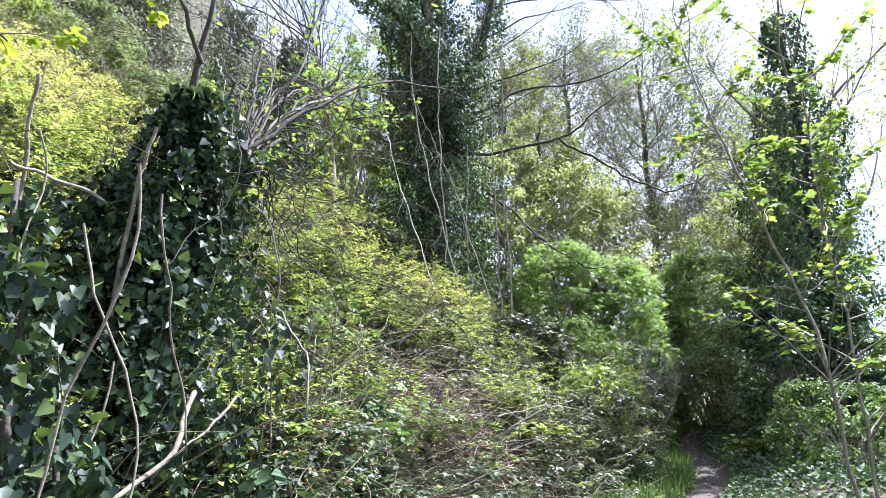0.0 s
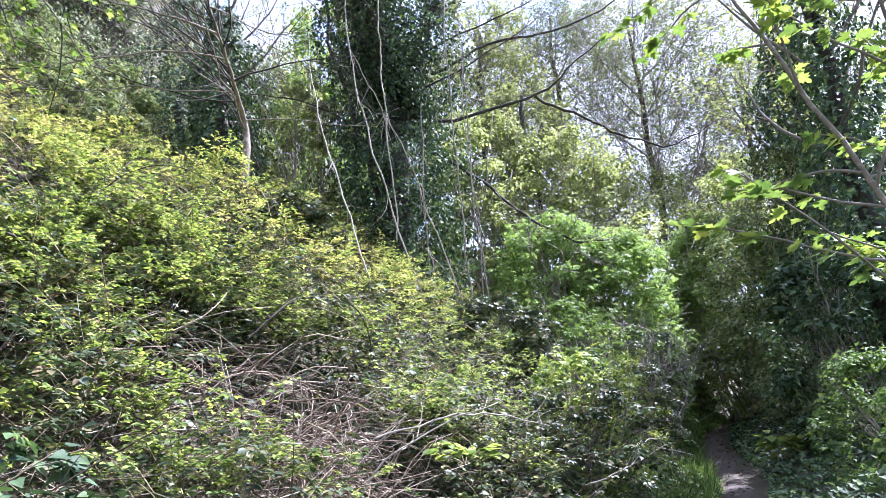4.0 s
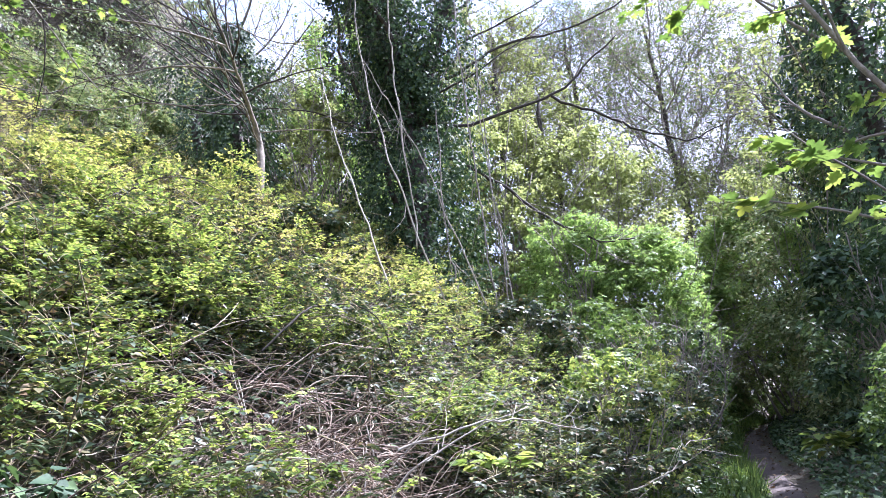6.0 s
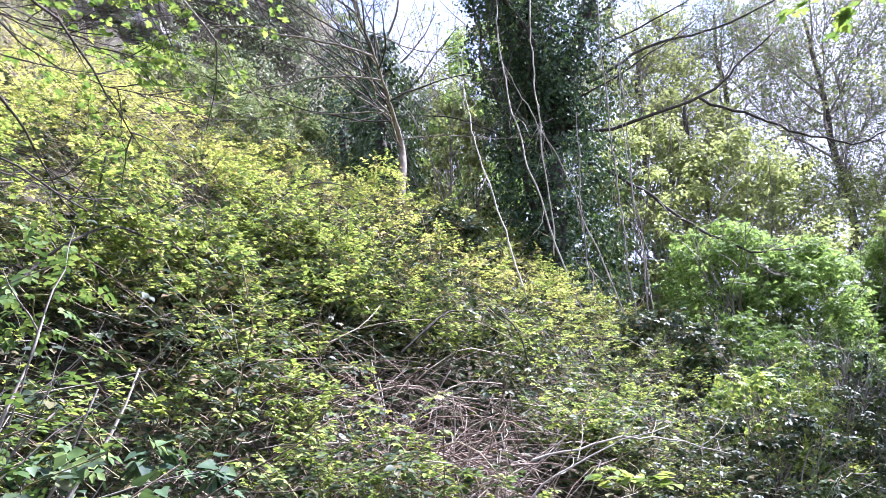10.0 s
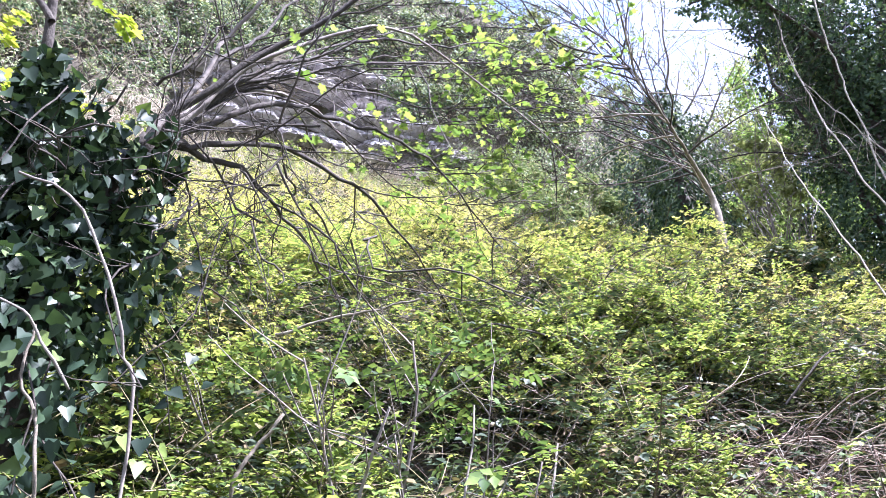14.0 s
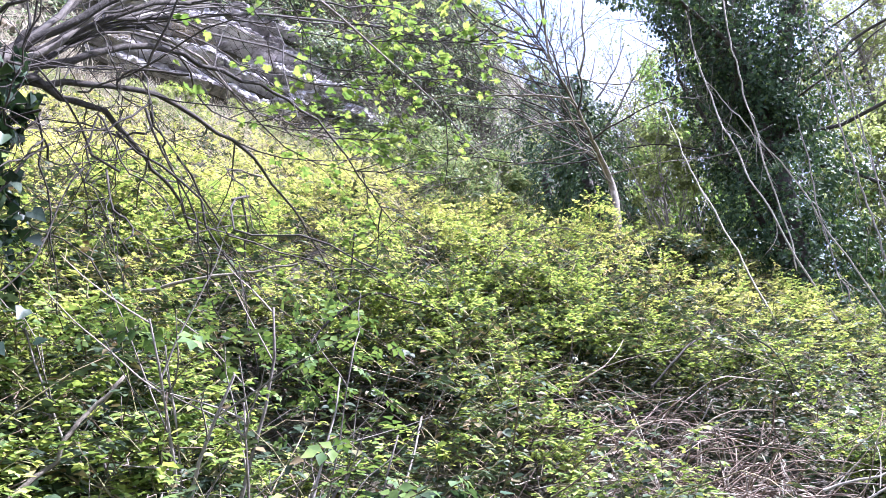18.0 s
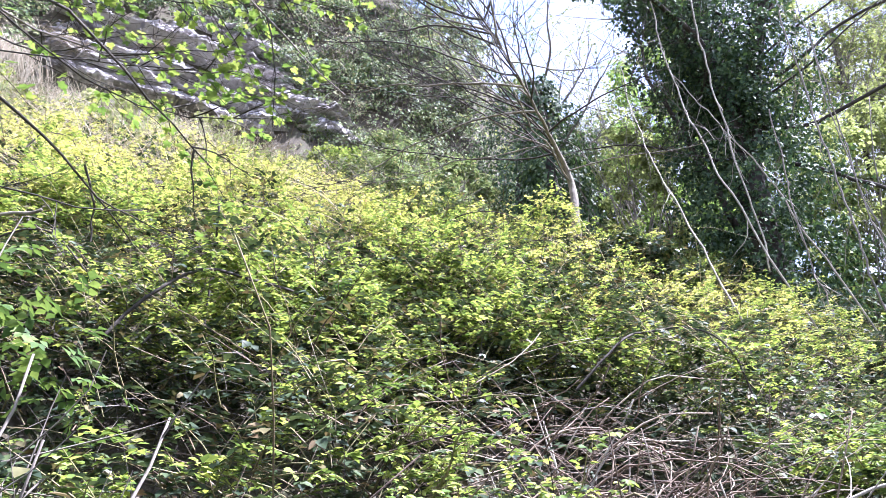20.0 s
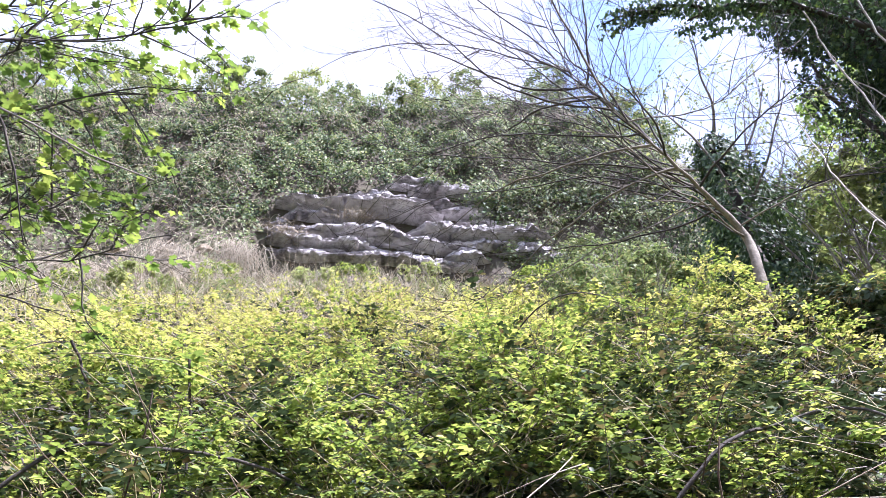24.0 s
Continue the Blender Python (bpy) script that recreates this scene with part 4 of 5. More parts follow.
# right-hand trees in ivy
for (bx, by, h, r) in ((6.9, 13.6, 9.0, 0.75), (7.8, 16.8, 8.0, 1.1), (9.6, 20.0, 9.0, 1.3)):
    t = thing("ivy_clad_tree", "upright trunk dark with ivy beside the path", "tree", at_ground(bx, by), "ivy-clad trunks")
    g = np.array(at_ground(bx, by))
    st = curve_through([g, g + [0.1, 0.1, h * 0.5], g + [-0.1, 0, h]], 20, 0.05)
    one_tube("trunk", st, 0.2, 0.06, M_DARK, t)
    ivy_coat(t, st, np.interp(np.linspace(0, 1, 20), [0, 0.4, 0.8, 1], [0.7, 1, 0.8, 0.3]) * r, int(12000 * r), 0.10, lump=0.9)
    lim = [shoots(st[8 + k][None], np.array([[math.cos(k * 2.4), math.sin(k * 2.4), 0.7]]), h * 0.32, 20, 0.08, 0.03)[0] for k in range(8)]
    for l in lim:
        one_tube("limb", l, 0.04, 0.01, M_TWIG, t, "", 6)
    crown(t, lim, 9, 1.5, 7, 0.5, 0.009, M_TWIG, DIAMOND, M_BUD, 4, 0.085, label="thin twigs", leaf_label="sparse young leaves")


def airy_tree(x, y, h, spread_r, label, leaf_n, n_limb=12, seed=0, z0=None, trunk_r=0.2, low=0.3, leaf_size=0.09, leaf_mat=None):
    t = thing("hawthorn_tree", label, "tree", at_ground(x, y), "far trees")
    g = np.array(at_ground(x, y))
    st = curve_through([g, g + [0.1, 0, h * 0.4], g + [0, 0.1, h * 0.85]], 20, 0.08)
    one_tube("trunk", st, trunk_r, 0.06, M_DARK, t)
    lim = []
    for k in range(n_limb):
        i0 = int((low + (0.95 - low) * k / n_limb) * 19)
        a = k * 2.4 + seed
        l = shoots(st[i0][None], np.array([[math.cos(a), math.sin(a), 0.75]]), spread_r * (1.25 - 0.5 * k / n_limb), 20, 0.09, 0.035)[0]
        lim.append(l)
        one_tube("limb", l, 0.04, 0.010, M_TWIG, t, "", 6)
    crown(t, lim, 22, spread_r * 0.5, 9, spread_r * 0.2, 0.013, M_TWIG, DIAMOND, leaf_mat or M_BUD, leaf_n, leaf_size, label="dense grey twigs", leaf_label="small pale opening leaves")
    return t


DOME = "round grey hawthorn tree just coming into leaf"
airy_tree(7.2, 27.0, 17.0, 5.0, DOME, 4, 30, 0.3, leaf_size=0.10, low=0.25, leaf_mat=M_OLIVE)
airy_tree(4.4, 29.5, 16.0, 4.2, DOME, 4, 24, 1.3, leaf_size=0.10, low=0.25, leaf_mat=M_OLIVE)
airy_tree(10.8, 27.5, 14.5, 4.2, DOME, 4, 24, 2.3, leaf_size=0.10, low=0.2, leaf_mat=M_OLIVE)
airy_tree(1.3, 24.5, 12.5, 2.6, "tall thin pale-leaved tree behind the vines", 5, 18, 0.9, leaf_size=0.11, trunk_r=0.1, low=0.15)
airy_tree(2.6, 22.5, 9.5, 2.0, "tall thin pale-leaved tree behind the vines", 5, 14, 2.9, leaf_size=0.10, trunk_r=0.08, low=0.15)
airy_tree(-2.5, 33.0, 11.0, 3.6, "thin pale tree among the slope bushes", 4, 14, 0.9)
airy_tree(14.0, 18.0, 10.0, 3.6, "thin pale tree beyond the path", 5, 12, 1.9)
# ---------------------------------------------------------------- the ivy-covered stump beside the path


def leaf_object(name, leaf, mat):
    v, f = leaf
    return raw_mesh(name, v, [i for g in f for i in g], [len(g) for g in f], mat)


IVY_ONE = leaf_object("ivy_leaf", IVY, M_IVY1)
MAPLE_ONE = leaf_object("maple_leaf", MAPLE, M_MAPLE1)


def single_leaves(me, pos, normal, tip, size, parent, name, owners=None):
    """Leaves as parts of their own, on one shared mesh."""
    n = unit(normal)
    t = unit(tip - (tip * n).sum(1, keepdims=True) * n)
    b = np.cross(t, n)
    inv = Matrix.Translation(parent.location).inverted()
    for k in range(len(pos)):
        ob = new(name, me)
        ob.parent = owners[k] if owners else parent
        if not owners:
            ob.matrix_parent_inverse = inv
        m = Matrix([[b[k][0], t[k][0], n[k][0]], [b[k][1], t[k][1], n[k][1]], [b[k][2], t[k][2], n[k][2]]])
        ob.matrix_basis = Matrix.LocRotScale(Vector(pos[k]), m.to_quaternion(), Vector((size[k],) * 3))


def maple_sprays(parent, twigs, n, size, singles=0, mat=M_MAPLE, owners=None):
    """Maple leaves in pairs towards the twigs' ends, held flat."""
    s, d, f, who = offshoots(twigs, n, 0.35, 1.0, 0.9)
    k = len(s)
    mix = RNG.permutation(k)
    s, d, who = s[mix], d[mix], who[mix]
    nr = np.stack([RNG.normal(0, 0.35, k), RNG.normal(0, 0.35, k), np.ones(k)], 1)
    tp = d * [1, 1, 0.3] + RNG.normal(0, 0.2, (k, 3)) + [0, 0, -0.35]
    pos = s + unit(tp) * 0.03
    sz = RNG.uniform(0.55, 1.2, k) * size
    if singles:
        single_leaves(MAPLE_ONE, pos[:singles], nr[:singles], tp[:singles], sz[:singles], parent, "leaf", [owners[w] for w in who[:singles]])
    if k > singles:
        part("leaves", scatter("leaves", MAPLE, pos[singles:], nr[singles:], tp[singles:], sz[singles:], mat), parent, "fresh yellow-green lobed leaves", "stuff")


COL = (-0.90, 3.80)
stump = thing("ivy_covered_stump", "ivy-smothered tree stump sending out bare arching branches", "tree stump", at_ground(*COL))
g = np.array(at_ground(*COL))
stem = curve_through([g, (-0.92, 3.82, 2.2), (-0.88, 3.82, 2.85), (-0.82, 3.66, 3.4), (-0.74, 3.6, 3.85), (-0.66, 3.5, 4.5)], 20, 0.01)
part("trunk", tubes("trunk", stem[None], np.interp(np.linspace(0, 1, 20), [0, 0.35, 0.5, 0.65, 1], [0.09, 0.07, 0.045, 0.018, 0.006])[None], M_DARK, 10), stump, "dark rough trunk")
fork = curve_through([(-0.88, 3.82, 2.75), (-0.75, 3.9, 3.05), (-0.64, 3.96, 3.22)], 12, 0.004)
one_tube("limb", fork, 0.06, 0.03, M_DARK, stump, "thick stub where the branches spring", 9, 0.05)
FORK = (-0.66, 3.95, 3.2)
ARMS = [[FORK] + line for line in (
    [(-0.60, 4.08, 3.5), (-0.44, 4.24, 4.02), (-0.35, 4.4, 4.8)],
    [(-0.57, 4.25, 3.62), (-0.52, 4.64, 4.0), (-0.44, 5.1, 4.25), (-0.35, 5.65, 4.5)],
    [(-0.60, 4.28, 3.48), (-0.62, 4.74, 3.70), (-0.68, 5.3, 3.75), (-0.83, 6.0, 3.6)],
    [(-0.66, 4.35, 3.4), (-0.75, 4.9, 3.5), (-0.95, 5.4, 3.45), (-1.2, 5.9, 3.3)],
    [(-0.45, 4.2, 3.6), (-0.15, 4.6, 4.05), (0.2, 5.1, 4.35), (0.6, 5.6, 4.5)],
    [(-0.72, 4.2, 3.75), (-0.8, 4.5, 4.3), (-0.9, 4.8, 5.0)],
    [(-0.50, 4.3, 3.7), (-0.35, 4.9, 4.05), (-0.4, 6.3, 3.95)],
    [(-0.72, 4.3, 3.3), (-0.9, 4.7, 3.25), (-1.1, 5.1, 3.05)],
)]
ARMS.append([(-0.78, 3.62, 3.6), (-0.9, 3.4, 4.0), (-1.1, 3.2, 4.5), (-1.2, 3.0, 5.2)])
for k in range(4):
    a0 = 0.1 + 0.6 * k
    end = (-0.66 + 0.9 * math.cos(a0 + 0.9), 3.95 + 1.3 * abs(math.sin(a0 * 0.7 + 0.4)) + 0.2, 4.1 + 0.25 * k)
    mid = (-0.66 + (end[0] + 0.66) * 0.45, 3.95 + (end[1] - 3.95) * 0.4, 3.2 + (end[2] - 3.2) * 0.55)
    ARMS.append([(-0.80 + 0.03 * k, 3.86 + 0.02 * k, 2.95 + 0.06 * k), mid, end])
# the long arms that end in leaf, out over the brambles: they bow up, then run level
LEAFY = []
for ex, ey, ez in ((-0.50, 5.95, 4.55), (-0.37, 6.25, 4.75), (-0.60, 6.15, 4.50), (-0.73, 5.90, 4.35), (-0.27, 6.45, 4.80), (-0.87, 6.15, 4.20), (-0.90, 6.45, 4.12), (-0.45, 6.10, 4.98), (-1.15, 6.05, 4.30)):
    mx, my, mz = ex - 0.48, ey - 0.62, ez - 0.02 - 0.25 * (ez > 5)
    LEAFY.append([FORK, (-0.7 + 0.15 * (mx + 0.7), 4.3 + 0.15 * (my - 4.3), 3.75 + 0.15 * (mz - 3.75)), (mx, my, mz), (ex, ey, ez)])
arms = []
for k, line in enumerate(ARMS + LEAFY):
    l = curve_through(line, 24, 0.012)
    arms.append(l)
    thick = RNG.uniform(0.010, 0.015) if k < 9 else RNG.uniform(0.005, 0.009)
    one_tube("branch", l, thick, 0.0025, M_DARK if k % 6 else M_TWIG, stump, "bare grey branch", 8)
arm_twigs, arm_fine = crown(stump, arms[:len(ARMS)], 5, 0.6, 4, 0.3, 0.0038, M_DARK, rise=0.0, label="bare grey twigs", fan=0.8)
maple_sprays(stump, arm_fine[RNG.choice(len(arm_fine), 40, False)], 2, 0.045, 0, M_MAPLE2)
leafy_ends = [l[12:] for l in arms[len(ARMS):]]
tw, fine = crown(stump, leafy_ends, 9, 0.62, 3, 0.28, 0.004, M_DARK, rise=0.0, label="dark twigs in young leaf", fan=0.7)
maple_sprays(stump, tw, 11, 0.042, 0, M_MAPLE2)
# thin dark stems that hang below the fork
n = 42
s = np.array([-0.62, 3.98, 3.12]) + RNG.normal(0, 1, (n, 3)) * [0.16, 0.2, 0.12] + RNG.uniform(0, 1, n)[:, None] * [0.05, 0.35, 0.1]
hang_down = shoots(s, RNG.normal(0, 0.8, (n, 3)) + [0.1, 0.15, -0.8], RNG.uniform(0.3, 1.2, n), 12, 0.3, -0.03)
part("hanging_twig", tubes("hanging_twig", hang_down, np.linspace(0.0042, 0.0018, 12)[None] * RNG.uniform(0.6, 1.3, n)[:, None], M_DARK, 4), stump, "dark thin twigs hanging below the fork", "stuff")
s, dd, f, _ = offshoots(hang_down, 6, 0.1, 1.0, 0.8)
tw = shoots(s, dd, RNG.uniform(0.06, 0.3, len(s)), 5, 0.2, 0.0)
part("hanging_twig", tubes("hanging_twig", tw, np.linspace(0.0018, 0.001, 5)[None] * np.ones((len(s), 1)), M_DARK, 3, False), stump, "", "stuff")
rad = np.interp(np.linspace(0, 1, 20), [0, 0.28, 0.42, 0.52, 0.62, 1], [0.45, 0.36, 0.27, 0.19, 0.09, 0.04])
# stump ivy, its shade coloured into the leaves
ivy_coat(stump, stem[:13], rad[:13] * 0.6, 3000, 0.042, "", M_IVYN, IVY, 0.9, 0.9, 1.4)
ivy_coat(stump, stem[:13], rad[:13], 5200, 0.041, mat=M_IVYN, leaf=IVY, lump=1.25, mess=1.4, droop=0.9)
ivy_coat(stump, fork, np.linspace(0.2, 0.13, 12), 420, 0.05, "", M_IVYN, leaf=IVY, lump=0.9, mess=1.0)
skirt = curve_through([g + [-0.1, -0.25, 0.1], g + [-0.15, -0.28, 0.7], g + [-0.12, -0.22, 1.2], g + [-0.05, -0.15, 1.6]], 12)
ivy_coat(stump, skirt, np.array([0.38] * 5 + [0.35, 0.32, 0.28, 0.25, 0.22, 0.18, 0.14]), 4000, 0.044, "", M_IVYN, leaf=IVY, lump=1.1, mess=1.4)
# nearest leaves, each its own
n = 300
a = RNG.uniform(-2.6, 1.0, n)
zz = RNG.uniform(1.75, 3.35, n)
r = np.interp(zz, [1.7, 2.4, 3.0, 3.6], [0.56, 0.46, 0.34, 0.18]) * RNG.uniform(0.75, 1.2, n)
cx, cy = np.interp(zz, [1.7, 2.85, 3.6], [-0.92, -0.88, -0.78]), np.interp(zz, [1.7, 2.85, 3.6], [3.8, 3.82, 3.63])
out = np.stack([np.cos(a), np.sin(a), np.zeros(n)], 1)
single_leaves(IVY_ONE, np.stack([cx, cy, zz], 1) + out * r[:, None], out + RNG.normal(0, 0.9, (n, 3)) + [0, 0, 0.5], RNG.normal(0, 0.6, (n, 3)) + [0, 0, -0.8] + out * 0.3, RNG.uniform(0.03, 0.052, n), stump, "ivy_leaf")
for k in range(9):
    a0 = RNG.uniform(-2.4, 1.0)
    s = np.array([[-0.88 + math.cos(a0) * 0.32, 3.8 + math.sin(a0) * 0.32, RNG.uniform(2.4, 3.3)]])
    l = shoots(s, np.array([[math.cos(a0) * 0.4, math.sin(a0) * 0.4, -1.0]]), RNG.uniform(0.6, 1.5), 14, 0.14, -0.05)[0]
    one_tube("ivy_stem", l, 0.0028, 0.002, M_TWIG if k % 3 == 0 else M_DARK, stump, "", 5)

# ivy hanging close to the path before the stump
hedge = thing("ivy_hedge", "dark ivy smothering old stems close to the path", "ivy", at_ground(-0.62, 2.35))
for k, (x0, y0, h) in enumerate(((-0.62, 2.35, 1.5), (-0.75, 2.4, 1.7), (-0.45, 2.32, 1.1))):
    g = np.array(at_ground(x0, y0))
    l = curve_through([g, g + [0.05, 0.05, h * 0.5], g + [-0.05, 0.12, h]], 14, 0.02)
    one_tube("stem", l, 0.025, 0.008, M_DARK, hedge, "", 7)
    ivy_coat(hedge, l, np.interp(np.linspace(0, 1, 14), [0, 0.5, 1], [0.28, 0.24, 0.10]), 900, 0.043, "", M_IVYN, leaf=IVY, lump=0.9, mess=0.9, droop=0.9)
for k in range(5):
    s0 = np.array([[-0.5 + RNG.normal(0, 0.15), 2.35 + RNG.normal(0, 0.15), RNG.uniform(1.9, 2.7)]])
    l = shoots(s0, np.array([[0.2, -0.1, -1.0]]), RNG.uniform(0.5, 1.1), 14, 0.14, -0.05)[0]
    one_tube("ivy_stem", l, 0.004, 0.003, M_BARK, hedge, "grey hanging ivy stem", 5)

# pale stems and broken sticks round the stump
PALE_STEMS = [
    ([(-0.46, 3.60, 2.84), (-0.41, 3.69, 2.81), (-0.38, 3.78, 2.70), (-0.36, 3.85, 2.56), (-0.39, 3.92, 2.41), (-0.40, 3.97, 2.29), (-0.43, 3.99, 1.6)], 0.010, M_TWIG, "grey arching stem"),
    ([(-0.42, 3.68, 2.34), (-0.30, 3.61, 2.33), (-0.20, 3.43, 2.25), (-0.13, 3.32, 2.17), (-0.05, 3.21, 2.09), (0.0, 3.10, 2.03), (0.05, 2.95, 1.8)], 0.008, M_TWIG, "grey arching stem"),
    ([(-0.41, 3.61, 2.49), (-0.36, 3.66, 2.45), (-0.36, 3.73, 2.38), (-0.36, 3.80, 2.30)], 0.008, M_TWIG, "grey arching stem"),
    ([(-0.40, 3.71, 2.44), (-0.39, 3.71, 2.29), (-0.35, 3.75, 2.16), (-0.33, 3.82, 1.7)], 0.009, M_BARK, "brown hanging stem"),
    ([(-0.28, 2.30, 1.45), (-0.28, 2.37, 1.55), (-0.25, 2.60, 1.66), (-0.28, 2.75, 1.78), (-0.32, 2.88, 1.87)], 0.018, M_BARK, "pale fallen branch"),
    ([(-0.25, 2.60, 1.66), (-0.21, 2.73, 1.73), (-0.19, 2.93, 1.87)], 0.010, M_BARK, "pale fallen branch"),
    ([(-0.67, 2.30, 2.0), (-0.67, 2.41, 2.11), (-0.70, 2.46, 2.30), (-0.71, 2.51, 2.49), (-0.71, 2.44, 2.61)], 0.007, M_BARK, "pale dead stem"),
]
DEAD_STICKS = [
    ([(-1.23, 3.09, 3.22), (-1.25, 3.12, 3.0), (-1.26, 3.16, 2.78), (-1.28, 3.2, 1.8)], 0.022, M_BARK, "dead upright stick"),
    ([(-0.83, 3.37, 3.11), (-0.86, 3.37, 2.95), (-0.88, 3.37, 2.78), (-0.92, 3.4, 2.2)], 0.022, M_BARK, "dead upright stick"),
    ([(-1.25, 3.06, 2.80), (-1.20, 3.23, 2.81), (-1.09, 3.36, 2.80), (-0.95, 3.5, 2.72)], 0.020, M_PALE, "broken horizontal branch"),
]
for line, r, mat, what in PALE_STEMS + DEAD_STICKS:
    st = thing("dead_branch", what + " leaning beside the ivy stump", "branch", line[-1], "sticks by the stump")
    one_tube("stem", curve_through(line, 16, 0.004), r * 0.36, r * 0.48, mat, st, "", 7, 0.05)

# a leafy shrub shooting up between stump and brambles
bush(-0.75, 5.0, 1.45, 0.95, 0.8, "leafy green elder shoots beside the stump", PINNATE, M_GRASS, 480, 0.088, "elder shoots", stems=18, base=0.2, clumps=60)
bush(-0.35, 3.0, 0.9, 0.5, 0.5, "young ivy and bramble at the stump foot", IVY, M_IVY, 900, 0.05, "elder shoots", stems=8, clumps=22)
bush(0.15, 4.6, 0.75, 0.6, 0.6, "low dark ivy and bramble at the path edge", IVY, M_IVY, 800, 0.055, "elder shoots", stems=10, clumps=26)
bush(-0.3, 5.6, 0.9, 0.6, 0.6, "low dark ivy and bramble at the path edge", IVY, M_IVY, 900, 0.055, "elder shoots", stems=10, clumps=26)

# tall bare stalk and thick arching canes in the brambles
stalk = thing("dead_stalk", "dark upright stalk with a leafy tip among the brambles", "stalk", (-2.12, 6.92, 3.3))
one_tube("stem", curve_through([(-2.12, 6.92, 3.2), (-2.02, 6.88, 3.7), (-1.89, 6.77, 4.15)], 12, 0.006), 0.009, 0.006, M_DARK, stalk)
tip_n = 12
tip_a = np.arange(tip_n) * 2.4
tip_d = np.stack([np.cos(tip_a), np.sin(tip_a), np.full(tip_n, 0.1)], 1)
tip_p = np.array([[-1.90, 6.78, 4.0]]) + np.array([[0.0, 0.0, 0.17]]) * (np.arange(tip_n) / tip_n)[:, None]
part("leaves", scatter("leaves", TRIO, tip_p, RNG.normal(0, 0.25, (tip_n, 3)) + [0, 0, 1], tip_d, RNG.uniform(0.09, 0.13, tip_n), M_FRESH), stalk, "young lime-green leaves", "stuff")
LONG_CANES = [
    [(-1.45, 6.0, 3.0), (-1.31, 6.25, 3.34), (-1.24, 6.57, 3.40), (-1.15, 6.86, 3.38), (-1.07, 7.13, 3.28), (-1.0, 7.4, 3.0)],
    [(-2.2, 7.55, 3.9), (-2.12, 7.75, 4.2), (-2.10, 7.9, 4.25), (-1.93, 8.06, 4.1), (-1.7, 8.1, 3.8)],
    [(-0.3, 8.1, 3.0), (-0.08, 8.3, 3.29), (-0.03, 8.58, 3.41), (0.22, 8.67, 3.40), (0.41, 8.64, 3.25), (0.5, 8.66, 2.9)],
    [(-2.56, 6.24, 4.43), (-2.63, 6.37, 4.26), (-2.73, 6.47, 4.02), (-2.75, 6.5, 3.6)],
    [(-0.62, 4.2, 1.9), (-0.58, 4.26, 2.03), (-0.55, 4.32, 2.12), (-0.51, 4.35, 2.23), (-0.45, 4.42, 2.36)],
    [(-1.4, 4.95, 3.0), (-1.23, 5.12, 3.07), (-1.09, 5.28, 3.12), (-0.93, 5.44, 3.18)],
]
for k, line in enumerate(LONG_CANES):
    c = thing("bramble_cane", "long dark arching bramble cane above the leaves", "bramble cane", line[-1], "arching canes")
    lp = curve_through(line, 22, 0.006)
    one_tube("stem", lp, 0.0085, 0.0055, M_DARK if k < 4 else M_BARK, c, "", 6)
    if k < 4:
        s2, d2, f2, _ = offshoots(lp[None], 8, 0.1, 1.0, 0.9)
        nr, tp = leaf_turn(len(s2), 0.4)
        part("leaves", scatter("leaves", TRIO, s2, nr, tp, RNG.uniform(0.05, 0.09, len(s2)), M_OLD), c, "", "stuff")
for k in range(40):
    y0 = RNG.uniform(5.8, 11)
    x0 = float(path_x(y0)) - RNG.uniform(2.3, 6.5)
    s = np.array([[x0, y0, float(canopy(x0, y0)) - 0.3]])
    a0 = RNG.uniform(0, 6.28)
    l = shoots(s, np.array([[math.cos(a0), math.sin(a0), RNG.uniform(0.6, 2.0)]]), RNG.uniform(0.8, 1.6), 14, 0.09, -0.2)
    c = thing("bramble_cane", "thick dark arching bramble cane above the leaves", "bramble cane", tuple(s[0]), "arching canes")
    part("stem", tubes("stem", l, np.linspace(0.0065, 0.003, 14)[None], M_DARK, 6), c)
    s2, d2, f2, _ = offshoots(l, 9, 0.3, 1.0, 0.9)
    nr, tp = leaf_turn(len(s2), 0.4)
    part("leaves", scatter("leaves", TRIO, s2, nr, tp, RNG.uniform(0.05, 0.1, len(s2)), M_FRESH), c, "", "stuff")

# maple saplings
sap = thing("maple_sapling", "slender maple sapling with fresh yellow-green leaves", "sapling", at_ground(3.25, 5.95), "maples")
g = np.array(at_ground(3.25, 5.95))
st = curve_through([g, (3.2, 6.05, 2.3), (3.08, 6.5, 3.7), (2.9, 7.1, 5.2), (2.8, 7.6, 6.8)], 22, 0.015)
one_tube("trunk", st, 0.017, 0.007, M_BARK, sap, "thin grey-brown stem", 8)
st2 = curve_through([g + [0.1, 0.05, 0], (3.4, 6.1, 2.4), (3.5, 6.4, 4.2), (3.55, 6.6, 6.2)], 22, 0.015)
one_tube("trunk", st2, 0.014, 0.006, M_BARK, sap, "", 8)
s, d, f, _ = offshoots(np.stack([st, st2]), 32, 0.22, 1.0, 0.95)
br = shoots(s, d, RNG.uniform(0.5, 1.1, len(s)), 10, 0.1, 0.03)
twig_obs = [one_tube("branch", l, 0.008, 0.003, M_TWIG, sap, "", 5) for l in br]
maple_sprays(sap, br, 22, 0.078, 290, M_MAPLE2, twig_obs)

